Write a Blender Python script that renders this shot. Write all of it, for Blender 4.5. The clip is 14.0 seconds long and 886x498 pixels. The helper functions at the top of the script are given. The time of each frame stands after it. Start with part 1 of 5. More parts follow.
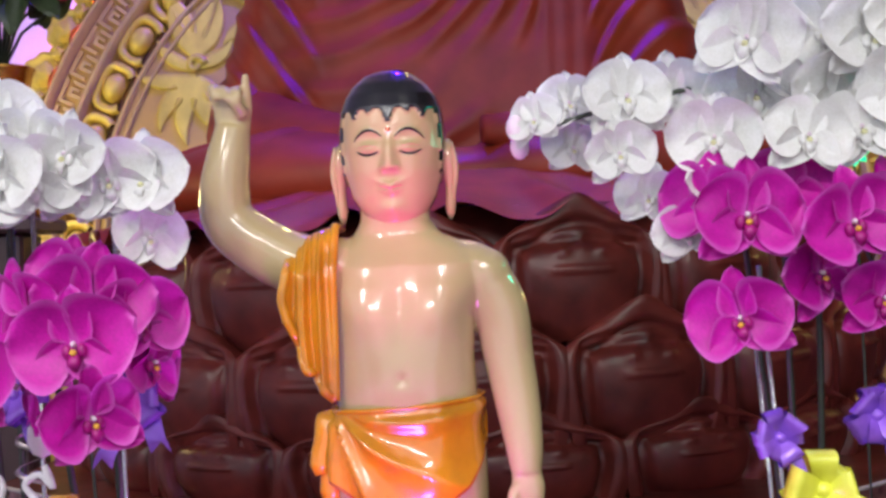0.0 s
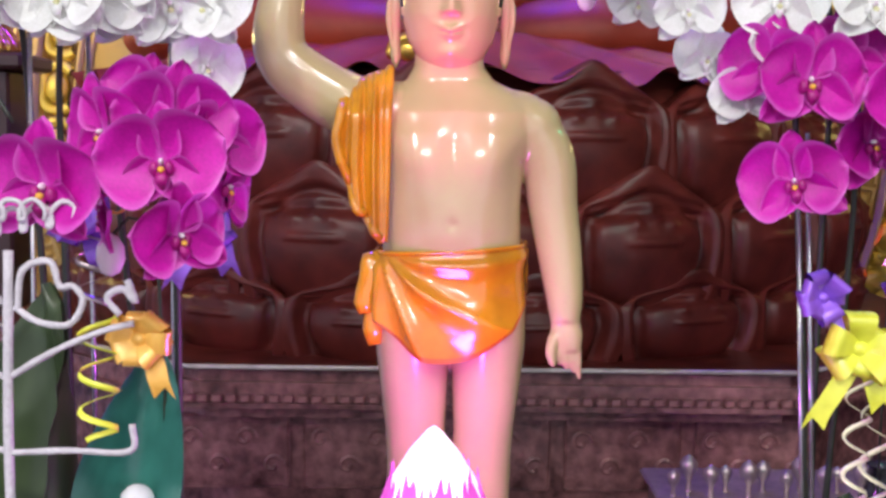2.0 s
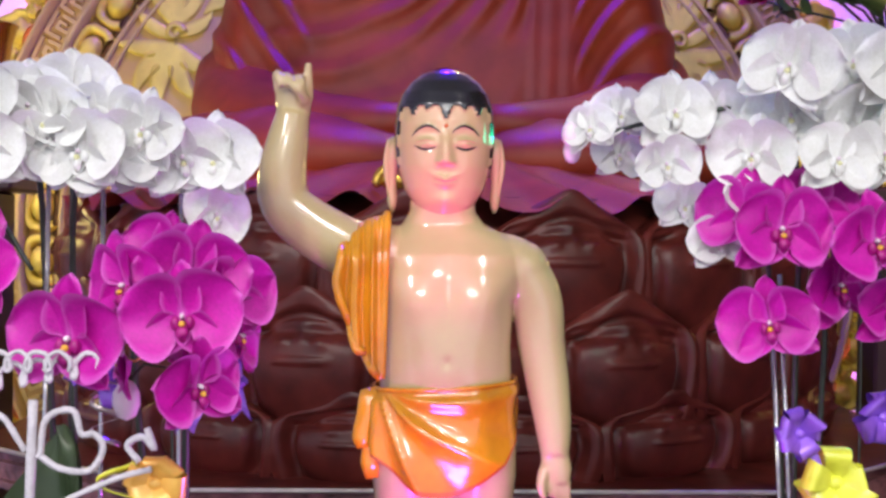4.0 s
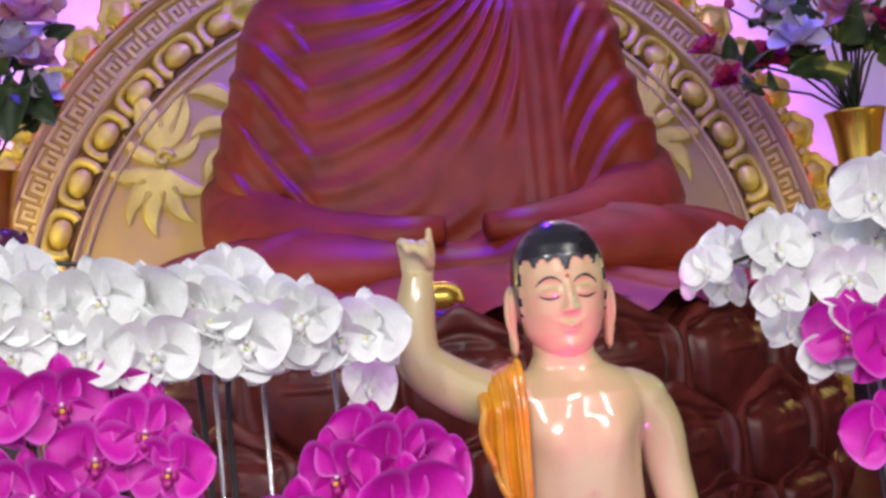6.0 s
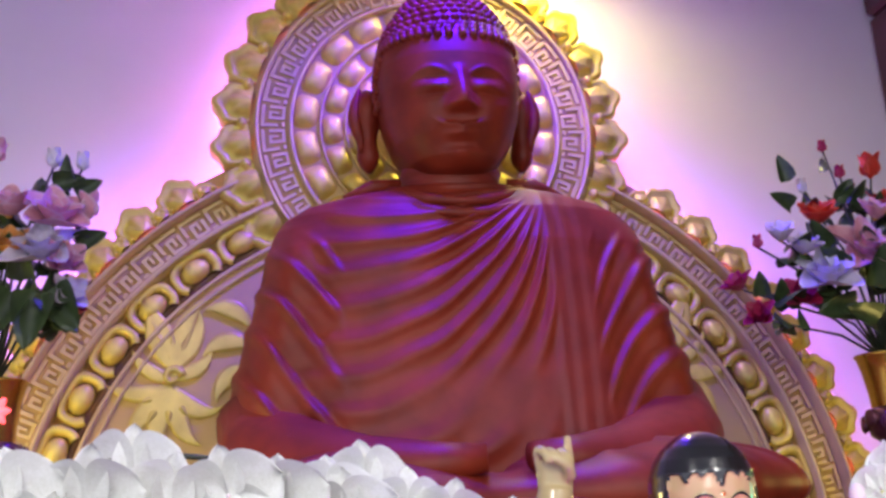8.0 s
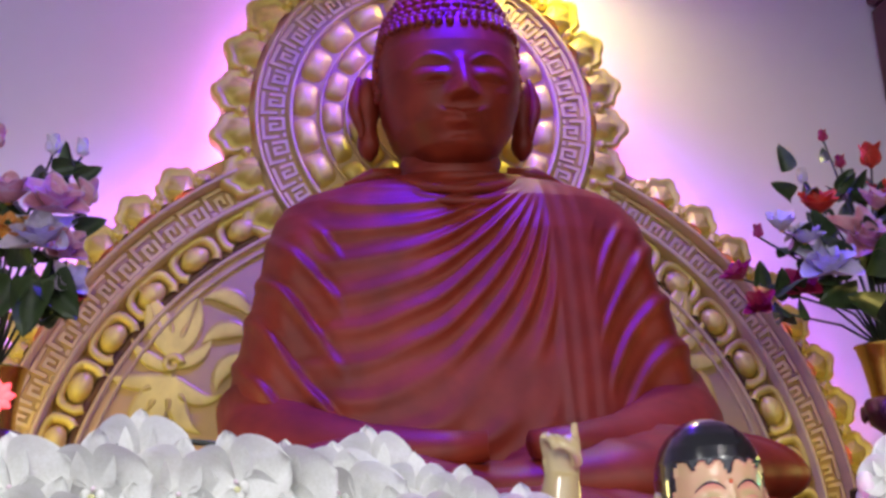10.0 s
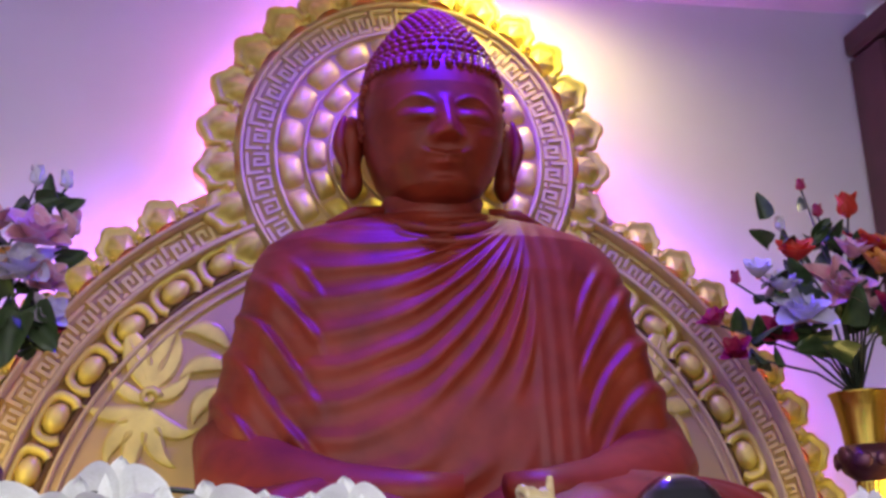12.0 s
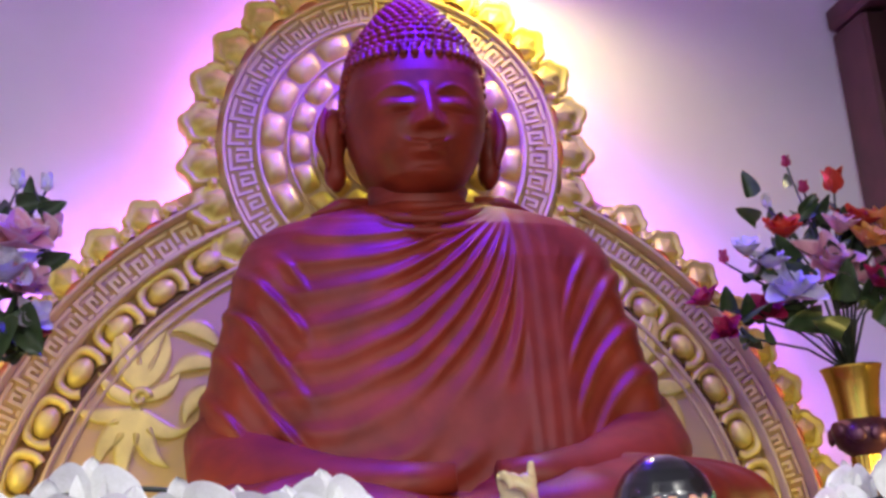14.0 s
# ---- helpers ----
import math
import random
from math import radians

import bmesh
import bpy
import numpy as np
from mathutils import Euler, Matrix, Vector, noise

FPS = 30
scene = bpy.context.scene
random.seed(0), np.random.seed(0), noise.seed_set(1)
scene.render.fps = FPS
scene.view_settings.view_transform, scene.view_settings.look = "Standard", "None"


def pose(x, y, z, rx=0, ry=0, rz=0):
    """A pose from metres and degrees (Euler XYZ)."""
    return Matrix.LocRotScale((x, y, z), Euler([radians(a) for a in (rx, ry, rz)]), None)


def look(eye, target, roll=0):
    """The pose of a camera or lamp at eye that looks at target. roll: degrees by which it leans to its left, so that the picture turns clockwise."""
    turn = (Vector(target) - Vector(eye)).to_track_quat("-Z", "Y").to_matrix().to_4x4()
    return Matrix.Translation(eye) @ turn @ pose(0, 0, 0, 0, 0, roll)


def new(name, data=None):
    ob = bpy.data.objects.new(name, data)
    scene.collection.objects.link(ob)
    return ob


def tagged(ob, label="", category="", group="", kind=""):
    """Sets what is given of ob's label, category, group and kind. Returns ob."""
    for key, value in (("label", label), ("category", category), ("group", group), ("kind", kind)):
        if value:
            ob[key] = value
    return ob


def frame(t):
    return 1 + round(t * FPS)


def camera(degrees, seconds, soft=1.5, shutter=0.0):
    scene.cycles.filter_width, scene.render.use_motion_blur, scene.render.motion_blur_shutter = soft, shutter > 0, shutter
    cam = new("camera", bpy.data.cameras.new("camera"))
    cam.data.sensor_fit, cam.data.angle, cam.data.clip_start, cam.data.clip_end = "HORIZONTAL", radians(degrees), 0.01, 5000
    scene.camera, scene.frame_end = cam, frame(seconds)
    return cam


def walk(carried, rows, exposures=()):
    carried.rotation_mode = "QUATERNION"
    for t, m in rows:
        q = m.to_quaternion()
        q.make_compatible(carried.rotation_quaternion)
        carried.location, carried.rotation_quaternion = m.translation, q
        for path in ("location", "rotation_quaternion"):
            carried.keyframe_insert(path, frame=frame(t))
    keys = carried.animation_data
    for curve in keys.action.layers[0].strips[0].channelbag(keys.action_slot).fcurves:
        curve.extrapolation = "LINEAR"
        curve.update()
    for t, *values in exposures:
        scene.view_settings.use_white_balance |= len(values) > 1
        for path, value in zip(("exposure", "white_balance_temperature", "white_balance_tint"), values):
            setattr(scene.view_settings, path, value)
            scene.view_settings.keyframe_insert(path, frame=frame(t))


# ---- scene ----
cam = camera(43.4, 14.0, soft=3.0)
PATH = [
    (0, (0.081, -0.972, 0.345), (-0.007, 1.026, 0.37), -2.8),
    (0.5, (0.023, -0.982, 0.339), (0.033, 1.017, 0.392), -1.3),
    (1, (0.003, -0.992, 0.34), (0.027, 1.006, 0.413), -0.6),
    (1.5, (-0.002, -0.988, 0.328), (0.045, 1.01, 0.239), 0.2),
    (2, (-0.011, -0.983, 0.321), (-0.004, 1.007, 0.124), 0.7),
    (2.5, (-0.02, -0.984, 0.316), (-0.029, 1.002, 0.084), 0.6),
    (3, (-0.029, -0.987, 0.331), (-0.028, 1.008, 0.191), 1.6),
    (3.5, (-0.034, -0.99, 0.335), (-0.037, 1.008, 0.248), 2.2),
    (3.7, (-0.033, -1.004, 0.342), (-0.01, 0.995, 0.305), 1.9),
    (5.8, (-0.199, -1.125, 0.458), (-0.005, 0.866, 0.476), -5.2),
    (6, (-0.238, -1.088, 0.454), (-0.02, 0.899, 0.536), -5.2),
    (6.5, (-0.328, -0.99, 0.44), (-0.005, 0.964, 0.714), -4.2),
    (7, (-0.363, -0.955, 0.434), (0.003, 0.973, 0.819), -3.2),
    (7.5, (-0.387, -0.954, 0.436), (-0.023, 0.954, 0.913), -3.4),
    (8, (-0.409, -0.975, 0.434), (-0.069, 0.929, 0.945), -3.6),
    (10.3, (-0.418, -0.967, 0.432), (-0.067, 0.942, 0.917), -3.4),
    (10.5, (-0.418, -0.968, 0.433), (-0.063, 0.943, 0.906), -3.3),
    (11, (-0.42, -0.971, 0.432), (-0.065, 0.943, 0.889), -3.2),
    (11.5, (-0.425, -0.985, 0.448), (-0.017, 0.895, 0.994), -1.5),
    (12, (-0.422, -0.987, 0.447), (-0.04, 0.899, 0.992), -2.4),
    (12.5, (-0.414, -0.965, 0.446), (-0.042, 0.934, 0.95), -3.0),
    (13, (-0.403, -0.976, 0.449), (-0.007, 0.909, 0.987), -3.6),
    (13.5, (-0.398, -0.981, 0.448), (-0.012, 0.906, 0.99), -4.0),
    (14, (-0.399, -0.98, 0.445), (-0.01, 0.909, 0.974), -4.5),
]
walk(cam, [(t, look(e, g, r)) for t, e, g, r in PATH], [(0, -0.05), (1.5, -0.05), (2, 0.10), (2.5, 0.26), (3.7, 0.14), (5.8, 0.08), (8, 0.05), (10.5, -0.12), (12, -0.08), (13, 0.05), (14, 0.1)])

# ---- light ----
world = bpy.data.worlds.new("world")
scene.world = world
world.use_nodes = True
bg = world.node_tree.nodes["Background"]
bg.inputs[0].default_value = (0.80, 0.84, 1.0, 1)
bg.inputs[1].default_value = 1.2


def lamp(name, kind, m, energy, color, **kw):
    d = bpy.data.lights.new(name, kind)
    d.energy, d.color = energy, color
    if kind == "AREA":
        d.shape, d.size, d.size_y = "RECTANGLE", kw["size"], kw.get("size_y", kw["size"])
    if kind in ("POINT", "SPOT"):
        d.shadow_soft_size = kw.get("soft", 0.05)
    if kind == "SPOT":
        d.spot_size, d.spot_blend = radians(kw["cone"]), kw.get("blend", 0.3)
    ob = new(name, d)
    ob.matrix_world = m
    return ob


# tube lights on the ceiling of the hall in front of the altar
for x, y, z, turn, watts in ((-1.1, -1.95, 2.10, 70, 54), (0.9, -1.9, 2.10, 110, 33), (0.0, -3.4, 2.10, 0, 68)):
    lamp("hall_tube", "AREA", pose(x, y, z, 0, 0, turn) @ pose(0, 0, 0, 0, 0, 0), watts, (1.0, 0.97, 0.91), size=1.2, size_y=0.10)
# recessed warm spot in the ceiling over the halo
lamp("ceiling_spot", "SPOT", look((0.36, 1.44, 1.975), (0.34, 1.75, 1.2)), 18, (0.92, 0.86, 0.22), cone=160, blend=0.7, soft=0.04)
# violet stage lamp under the ceiling in front of the large statue
lamp("violet_lamp", "SPOT", look((0.07, 1.03, 1.98), (0.05, 1.22, 1.1)), 135, (0.06, 0.004, 1.0), cone=120, blend=0.6, soft=0.04)
# yellow lamps at the halo's foot, behind the offerings
for x in (-0.80, 0.82):
    lamp("foot_lamp", "POINT", pose(x * 1.40, 1.15, 0.56), 6.5 if x < 0 else 2.2, (1.0, 0.80, 0.24), soft=0.05)
# magenta light of the lotus lamp at the small statue's feet
lamp("lotus_glow", "POINT", pose(-0.01, -0.16, 0.085), 1.4, (0.78, 0.10, 1.0), soft=0.02)
# added narrow pink spot by the bud's tip, without a fixture, for the statue's face
lamp("added_pink_spot", "SPOT", look((-0.01, -0.27, 0.125), (-0.003, -0.03, 0.425)), 6.2, (1.0, 0.10, 0.58), cone=34, blend=0.6, soft=0.02)
# green light string among the orchids
lamp("green_glow", "POINT", pose(0.42, 0.12, 0.50), 0.4, (0.0, 1.0, 0.55), soft=0.01)


# ---- materials ----
def mat(name, color, rough=0.5, metal=0.0, var=0.15, scale=30.0, bump=0.0, coat=0.0, second=None, trans=0.0, emit=None, island=0.0):
    m = bpy.data.materials.new(name)
    m.use_nodes = True
    n, l = m.node_tree.nodes, m.node_tree.links
    p = n["Principled BSDF"]
    tc = n.new("ShaderNodeTexCoord")
    nz = n.new("ShaderNodeTexNoise")
    nz.inputs["Scale"].default_value, nz.inputs["Detail"].default_value = scale, 8
    big = n.new("ShaderNodeTexNoise")
    big.inputs["Scale"].default_value, big.inputs["Detail"].default_value = scale / 7, 3
    l.new(tc.outputs["Object"], nz.inputs["Vector"])
    l.new(tc.outputs["Object"], big.inputs["Vector"])
    add = n.new("ShaderNodeMath")
    add.operation = "ADD"
    l.new(nz.outputs["Fac"], add.inputs[0])
    l.new(big.outputs["Fac"], add.inputs[1])
    ramp = n.new("ShaderNodeValToRGB")
    e = ramp.color_ramp.elements
    dark = tuple(c * (1 - var) for c in color)
    light = tuple(min(1, c * (1 + var)) for c in (second or color))
    e[0].position, e[0].color = 0.35, (*dark, 1)
    e[1].position, e[1].color = 0.65, (*light, 1)
    half = n.new("ShaderNodeMath")
    half.operation = "MULTIPLY"
    half.inputs[1].default_value = 0.5
    l.new(add.outputs[0], half.inputs[0])
    l.new(half.outputs[0], ramp.inputs[0])
    l.new(ramp.outputs[0], p.inputs["Base Color"])
    p.inputs["Roughness"].default_value, p.inputs["Metallic"].default_value = rough, metal
    rr = n.new("ShaderNodeMapRange")
    rr.inputs["To Min"].default_value, rr.inputs["To Max"].default_value = rough * 0.8, min(1, rough * 1.25)
    l.new(big.outputs["Fac"], rr.inputs["Value"])
    l.new(rr.outputs[0], p.inputs["Roughness"])
    p.inputs["Coat Weight"].default_value, p.inputs["Coat Roughness"].default_value = coat, 0.08
    if trans:
        p.inputs["Subsurface Weight"].default_value = trans
        p.inputs["Subsurface Radius"].default_value = (0.01, 0.006, 0.006)
        p.inputs["Subsurface Scale"].default_value = 0.6
    if emit:
        p.inputs["Emission Color"].default_value = (*emit[:3], 1)
        p.inputs["Emission Strength"].default_value = emit[3]
    if bump:
        b = n.new("ShaderNodeBump")
        b.inputs["Strength"].default_value, b.inputs["Distance"].default_value = 0.6, bump
        l.new(nz.outputs["Fac"], b.inputs["Height"])
        l.new(b.outputs[0], p.inputs["Normal"])
    return m


M_WOOD = mat("carved_wood", (0.215, 0.022, 0.010), 0.48, 0, 0.25, 14, 0.0015, 0.0, (0.285, 0.036, 0.014))
M_WOOD.node_tree.nodes["Principled BSDF"].inputs["Specular IOR Level"].default_value = 0.36
M_THRONE = mat("throne_wood", (0.070, 0.011, 0.009), 0.36, 0, 0.45, 18, 0.003, 0.0, (0.125, 0.020, 0.015))
M_THRONE.node_tree.nodes["Principled BSDF"].inputs["Specular IOR Level"].default_value = 0.42
M_GOLD = mat("gold_paint", (0.76, 0.57, 0.12), 0.42, 0.25, 0.18, 20, 0.001, 0.0, (0.82, 0.65, 0.14))
M_GOLDFIELD = mat("gold_field", (0.68, 0.48, 0.24), 0.5, 0.08, 0.15, 12, 0.001, 0.0, (0.66, 0.45, 0.16))
M_GOLDRIM = mat("gold_moulding", (0.70, 0.51, 0.22), 0.42, 0.12, 0.15, 25, 0.001, 0.0, (0.66, 0.47, 0.20))
M_DARKRED = mat("red_timber", (0.13, 0.035, 0.02), 0.45, 0, 0.3, 9, 0.001)
M_EDGE = mat("worn_edge", (0.55, 0.50, 0.47), 0.35, 0.3, 0.3, 40, 0.001)
M_GROOVESHADE = mat("groove_shade_brown", (0.15, 0.065, 0.025), 0.5, 0, 0.3, 20, 0.001)
M_CARVED = mat("aged_carving", (0.13, 0.042, 0.042), 0.32, 0.1, 0.5, 60, 0.005, 0.2, (0.29, 0.13, 0.13))
M_WALL = mat("wall_paint", (0.69, 0.68, 0.85), 0.6, 0, 0.05, 3, 0.0005)
M_DARK = mat("dark_timber", (0.05, 0.02, 0.022), 0.4, 0, 0.3, 12, 0.001)
M_SKIN = mat("cream_enamel", (0.50, 0.385, 0.19), 0.16, 0, 0.05, 12, 0.0, 0.55, (0.55, 0.43, 0.22))
M_HAIR = mat("black_enamel", (0.012, 0.014, 0.016), 0.2, 0, 0.3, 40, 0.002, 0.8)
M_ROBE = mat("orange_enamel", (0.48, 0.17, 0.006), 0.2, 0, 0.3, 20, 0.001, 0.8, (0.62, 0.27, 0.010))
M_ROBEHEM = mat("rust_enamel", (0.45, 0.10, 0.02), 0.25, 0, 0.2, 30, 0.0, 0.6)
M_INK = mat("painted_line", (0.015, 0.012, 0.014), 0.3, 0, 0.1, 30)
M_LED = mat("pink_led", (0.9, 0.4, 0.9), 0.5, emit=(0.84, 0.24, 1.0, 50))
M_LAMP = mat("lamp_white", (0.9, 0.85, 0.9), 0.4, emit=(1.0, 0.60, 0.94, 1.2))
M_LAMPPINK = mat("lamp_pink", (0.75, 0.12, 0.60), 0.4, emit=(0.9, 0.10, 0.75, 0.35))
M_CYAN = mat("cyan_led", (0.1, 0.8, 0.9), 0.4, emit=(0.02, 0.75, 1.0, 3))
M_REDLED = mat("red_led", (0.9, 0.1, 0.1), 0.4, emit=(1.0, 0.08, 0.10, 3))
M_GREENLED = mat("green_led", (0.1, 0.9, 0.5), 0.4, emit=(0.0, 1.0, 0.40, 1.2))
M_PURPLE = mat("purple_ribbon", (0.20, 0.06, 0.55), 0.25, 0.2, 0.3, 50, 0.001, 0.3, (0.30, 0.12, 0.65))
M_YELLOW = mat("yellow_ribbon", (0.74, 0.76, 0.03), 0.3, 0.0, 0.15, 50, 0.001, 0.3, (0.82, 0.84, 0.10))
M_PALEYEL = mat("pale_ribbon", (0.78, 0.72, 0.50), 0.3, 0.1, 0.2, 50, 0.001, 0.3)
M_ORANGERIB = mat("orange_ribbon", (0.85, 0.36, 0.03), 0.3, 0.1, 0.2, 50, 0.001, 0.3, (0.90, 0.50, 0.12))
M_SILVER = mat("silver", (0.50, 0.42, 0.41), 0.32, 0.8, 0.3, 60, 0.002)
M_GLITTER = mat("white_glitter", (0.60, 0.56, 0.60), 0.6, 0, 0.15, 300, 0.003)
M_COTTON = mat("cotton", (0.80, 0.78, 0.82), 0.9, 0, 0.08, 60, 0.004)
M_LIP = mat("painted_pink", (0.75, 0.22, 0.24), 0.2, 0, 0.1, 30, 0, 0.6)


# ---- mesh tools ----
class Shape:
    """Vertices and faces of one mesh, with a material number for each face."""

    def __init__(self):
        self.v, self.f, self.k = [], [], []

    def add(self, vs, fs, k=0, m=None):
        o = len(self.v)
        self.v += [tuple(m @ Vector(p)) if m else tuple(p) for p in vs]
        self.f += [tuple(i + o for i in f) for f in fs]
        self.k += list(k) if isinstance(k, (list, tuple)) else [k] * len(fs)

    def grid(self, rows, k=0, close=False, cap=(False, False)):
        n = len(rows[0])
        vs = [p for r in rows for p in r]
        fs = []
        for i in range(len(rows) - 1):
            for j in range(n if close else n - 1):
                a, b = i * n + j, i * n + (j + 1) % n
                fs.append((a, b, b + n, a + n))
        if cap[0]:
            fs.append(tuple(reversed(range(n))))
        if cap[1]:
            fs.append(tuple((len(rows) - 1) * n + j for j in range(n)))
        self.add(vs, fs, k)

    def tube(self, path, radii, k=0, n=12, flat=1.0, cap=True):
        """A round tube along a path, with a radius at each point."""
        P = [Vector(p) for p in path]
        rows = []
        side = None
        for i, p in enumerate(P):
            d = (P[min(i + 1, len(P) - 1)] - P[max(i - 1, 0)]).normalized()
            ref = side if side else (Vector((0, 1, 0)) if abs(d.y) < 0.9 else Vector((1, 0, 0)))
            a = (ref - d * ref.dot(d)).normalized()
            side = a
            b = d.cross(a)
            r = radii[i] if isinstance(radii, (list, tuple)) else radii
            rows.append([p + (a * math.cos(t) * flat + b * math.sin(t)) * r for t in (2 * math.pi * j / n for j in range(n))])
        self.grid(rows, k, True, (cap, cap))

    def ball(self, c, r, k=0, n=12, m=8):
        r = r if isinstance(r, (tuple, list)) else (r, r, r)
        rows = []
        for i in range(m + 1):
            a = math.pi * i / m
            s = max(math.sin(a), 1e-3)
            rows.append([(c[0] + r[0] * s * math.cos(t), c[1] + r[1] * s * math.sin(t), c[2] - r[2] * math.cos(a)) for t in (2 * math.pi * j / n for j in range(n))])
        self.grid(rows, k, True)

    def box(self, lo, hi, k=0, bevel=0.0):
        x0, y0, z0 = lo
        x1, y1, z1 = hi
        b = bevel
        if b <= 0:
            vs = [(x, y, z) for z in (z0, z1) for y in (y0, y1) for x in (x0, x1)]
            self.add(vs, [(0, 2, 3, 1), (4, 5, 7, 6), (0, 1, 5, 4), (2, 6, 7, 3), (0, 4, 6, 2), (1, 3, 7, 5)], k)
            return
        rows = []
        for z, i in ((z0, b), (z0 + b, 0), (z1 - b, 0), (z1, b)):
            rows.append([(x0 + i, y0 + i + b, z), (x0 + i + b, y0 + i, z), (x1 - i - b, y0 + i, z), (x1 - i, y0 + i + b, z),
                         (x1 - i, y1 - i - b, z), (x1 - i - b, y1 - i, z), (x0 + i + b, y1 - i, z), (x0 + i, y1 - i - b, z)])
        self.grid(rows, k, True, (True, True))

    def mesh(self, name, mats, smooth=True):
        me = bpy.data.meshes.new(name)
        me.from_pydata(self.v, [], self.f)
        for m in mats if isinstance(mats, (list, tuple)) else [mats]:
            me.materials.append(m)
        me.polygons.foreach_set("material_index", self.k)
        me.polygons.foreach_set("use_smooth", [smooth] * len(self.f))
        me.update()
        bm = bmesh.new()
        bm.from_mesh(me)
        bmesh.ops.recalc_face_normals(bm, faces=bm.faces)
        bm.to_mesh(me)
        bm.free()
        return me


def part(name, shape, mats, parent=None, label="", smooth=True):
    """Links a shape as one mesh object, under a thing or under a part."""
    ob = new(name, shape if isinstance(shape, bpy.types.Mesh) else shape.mesh(name, mats, smooth))
    if parent:
        ob.parent = parent
    if label:
        ob["label"] = label
    return ob


def thing(name, label, category, group="", kind="", m=None):
    ob = new(name)
    if m is not None:
        ob.matrix_world = m
    return tagged(ob, label, category, group, kind)


def smooth01(a, b, x):
    t = max(0.0, min(1.0, (x - a) / (b - a)))
    return t * t * (3 - 2 * t)


def lerp_table(tab, x):
    """Reads a table of (x, values...) with smooth steps between its rows."""
    if x <= tab[0][0]:
        return tab[0][1:]
    for a, b in zip(tab, tab[1:]):
        if x <= b[0]:
            t = (x - a[0]) / (b[0] - a[0])
            return tuple(p + (q - p) * t for p, q in zip(a[1:], b[1:]))
    return tab[-1][1:]


def bell(x, w):
    return math.exp(-(x / w) ** 2)


# ---- structure ----
def slab(name, lo, hi, material, label, category, bevel=0.0):
    s = Shape()
    s.box(lo, hi, 0, bevel)
    return tagged(part(name, s, material, smooth=False), label, category, kind="structure")


slab("wall_north", (-3.2, 1.80, -0.9), (1.50, 1.95, 2.02), M_WALL, "pale lavender-lit plaster wall behind the altar", "wall")
slab("wall_west", (-3.3, -1.6, -0.9), (-3.2, 1.95, 2.02), M_WALL, "plain pale plaster side wall", "wall")
slab("ceiling", (-3.3, -1.6, 2.02), (1.75, 1.95, 2.12), M_WALL, "pale painted ceiling over the altar", "ceiling")
slab("floor", (-3.3, -6.3, -1.0), (1.75, 1.95, -0.9), M_DARK, "dark polished hall floor", "floor")
slab("wall_east", (1.56, -1.6, -0.9), (1.66, 1.795, 2.015), M_DARKRED, "reddish-brown timber side wall", "wall")

door = thing("door_1", "dark brown timber door frame in the side wall", "door", kind="structure")
for name, lo, hi in (("jamb", (1.41, 1.62, -0.9), (1.556, 1.795, 1.86)), ("jamb", (1.41, 0.30, -0.9), (1.556, 0.44, 1.86)), ("lintel", (1.40, 0.30, 1.863), (1.556, 1.795, 1.94)), ("inner_frame", (1.47, 1.54, -0.9), (1.556, 1.617, 1.858))):
    s = Shape()
    s.box(lo, hi, 0, 0.012)
    part(name, s, M_DARK, door, smooth=False)

trim = thing("ceiling_trim", "dark brown lattice frames on the pale ceiling", "trim", kind="structure")
for x0, y0, x1, y1 in ((0.30, 1.30, 1.05, 1.68), (1.10, 1.45, 1.28, 1.68), (-0.90, 1.30, -0.20, 1.68)):
    s = Shape()
    for lo, hi in (((x0, y0), (x1, y0 + 0.03)), ((x0, y1 - 0.03), (x1, y1)), ((x0, y0 + 0.0305), (x0 + 0.03, y1 - 0.0305)), ((x1 - 0.03, y0 + 0.0305), (x1, y1 - 0.0305))):
        s.box((lo[0], lo[1], 2.002), (hi[0], hi[1], 2.0195))
    part("lattice_frame", s, M_DARK, trim, smooth=False)

altar = thing("altar_table", "dark wooden altar table under the offerings", "table")
s = Shape()
s.box((-1.3, -0.62, -0.24), (1.3, 0.47, -0.20), 0, 0.008)
part("tabletop", s, M_DARK, altar, smooth=False)
s = Shape()
s.box((-1.22, -0.55, -0.9), (1.22, 0.42, -0.242))
part("apron", s, M_DARK, altar, smooth=False)

# ---- halo ----
CB, CS, HY = (0.002, 0.363), (0.025, 1.43), 1.60
halo = thing("halo", "gold painted carved double-ring halo with scalloped rim", "halo", m=pose(0, HY, 0))
FAR = (math.hypot(CS[0] - CB[0], CS[1] - CB[1]), math.atan2(CS[1] - CB[1], CS[0] - CB[0]))


def polar(c, r, a, y=0.0):
    return (c[0] + r * math.cos(a), y, c[1] + r * math.sin(a))


def ring(c, profile, a0=0.0, a1=2 * math.pi, n=160):
    """A moulding turned about the halo's axis: the profile is (radius, y) pairs."""
    s = Shape()
    full = abs(a1 - a0 - 2 * math.pi) < 1e-6
    m = n if full else n + 1
    s.grid([[polar(c, r, a0 + (a1 - a0) * j / n, y) for j in range(m)] for r, y in profile], 0, full)
    return s


def in_small(p):
    return math.hypot(p[0] - CS[0], p[2] - CS[1]) < 0.47


def hidden_big(c, r, a):
    p = polar(c, r, a)
    return c == CB and (in_small(p) or p[2] < -0.25)


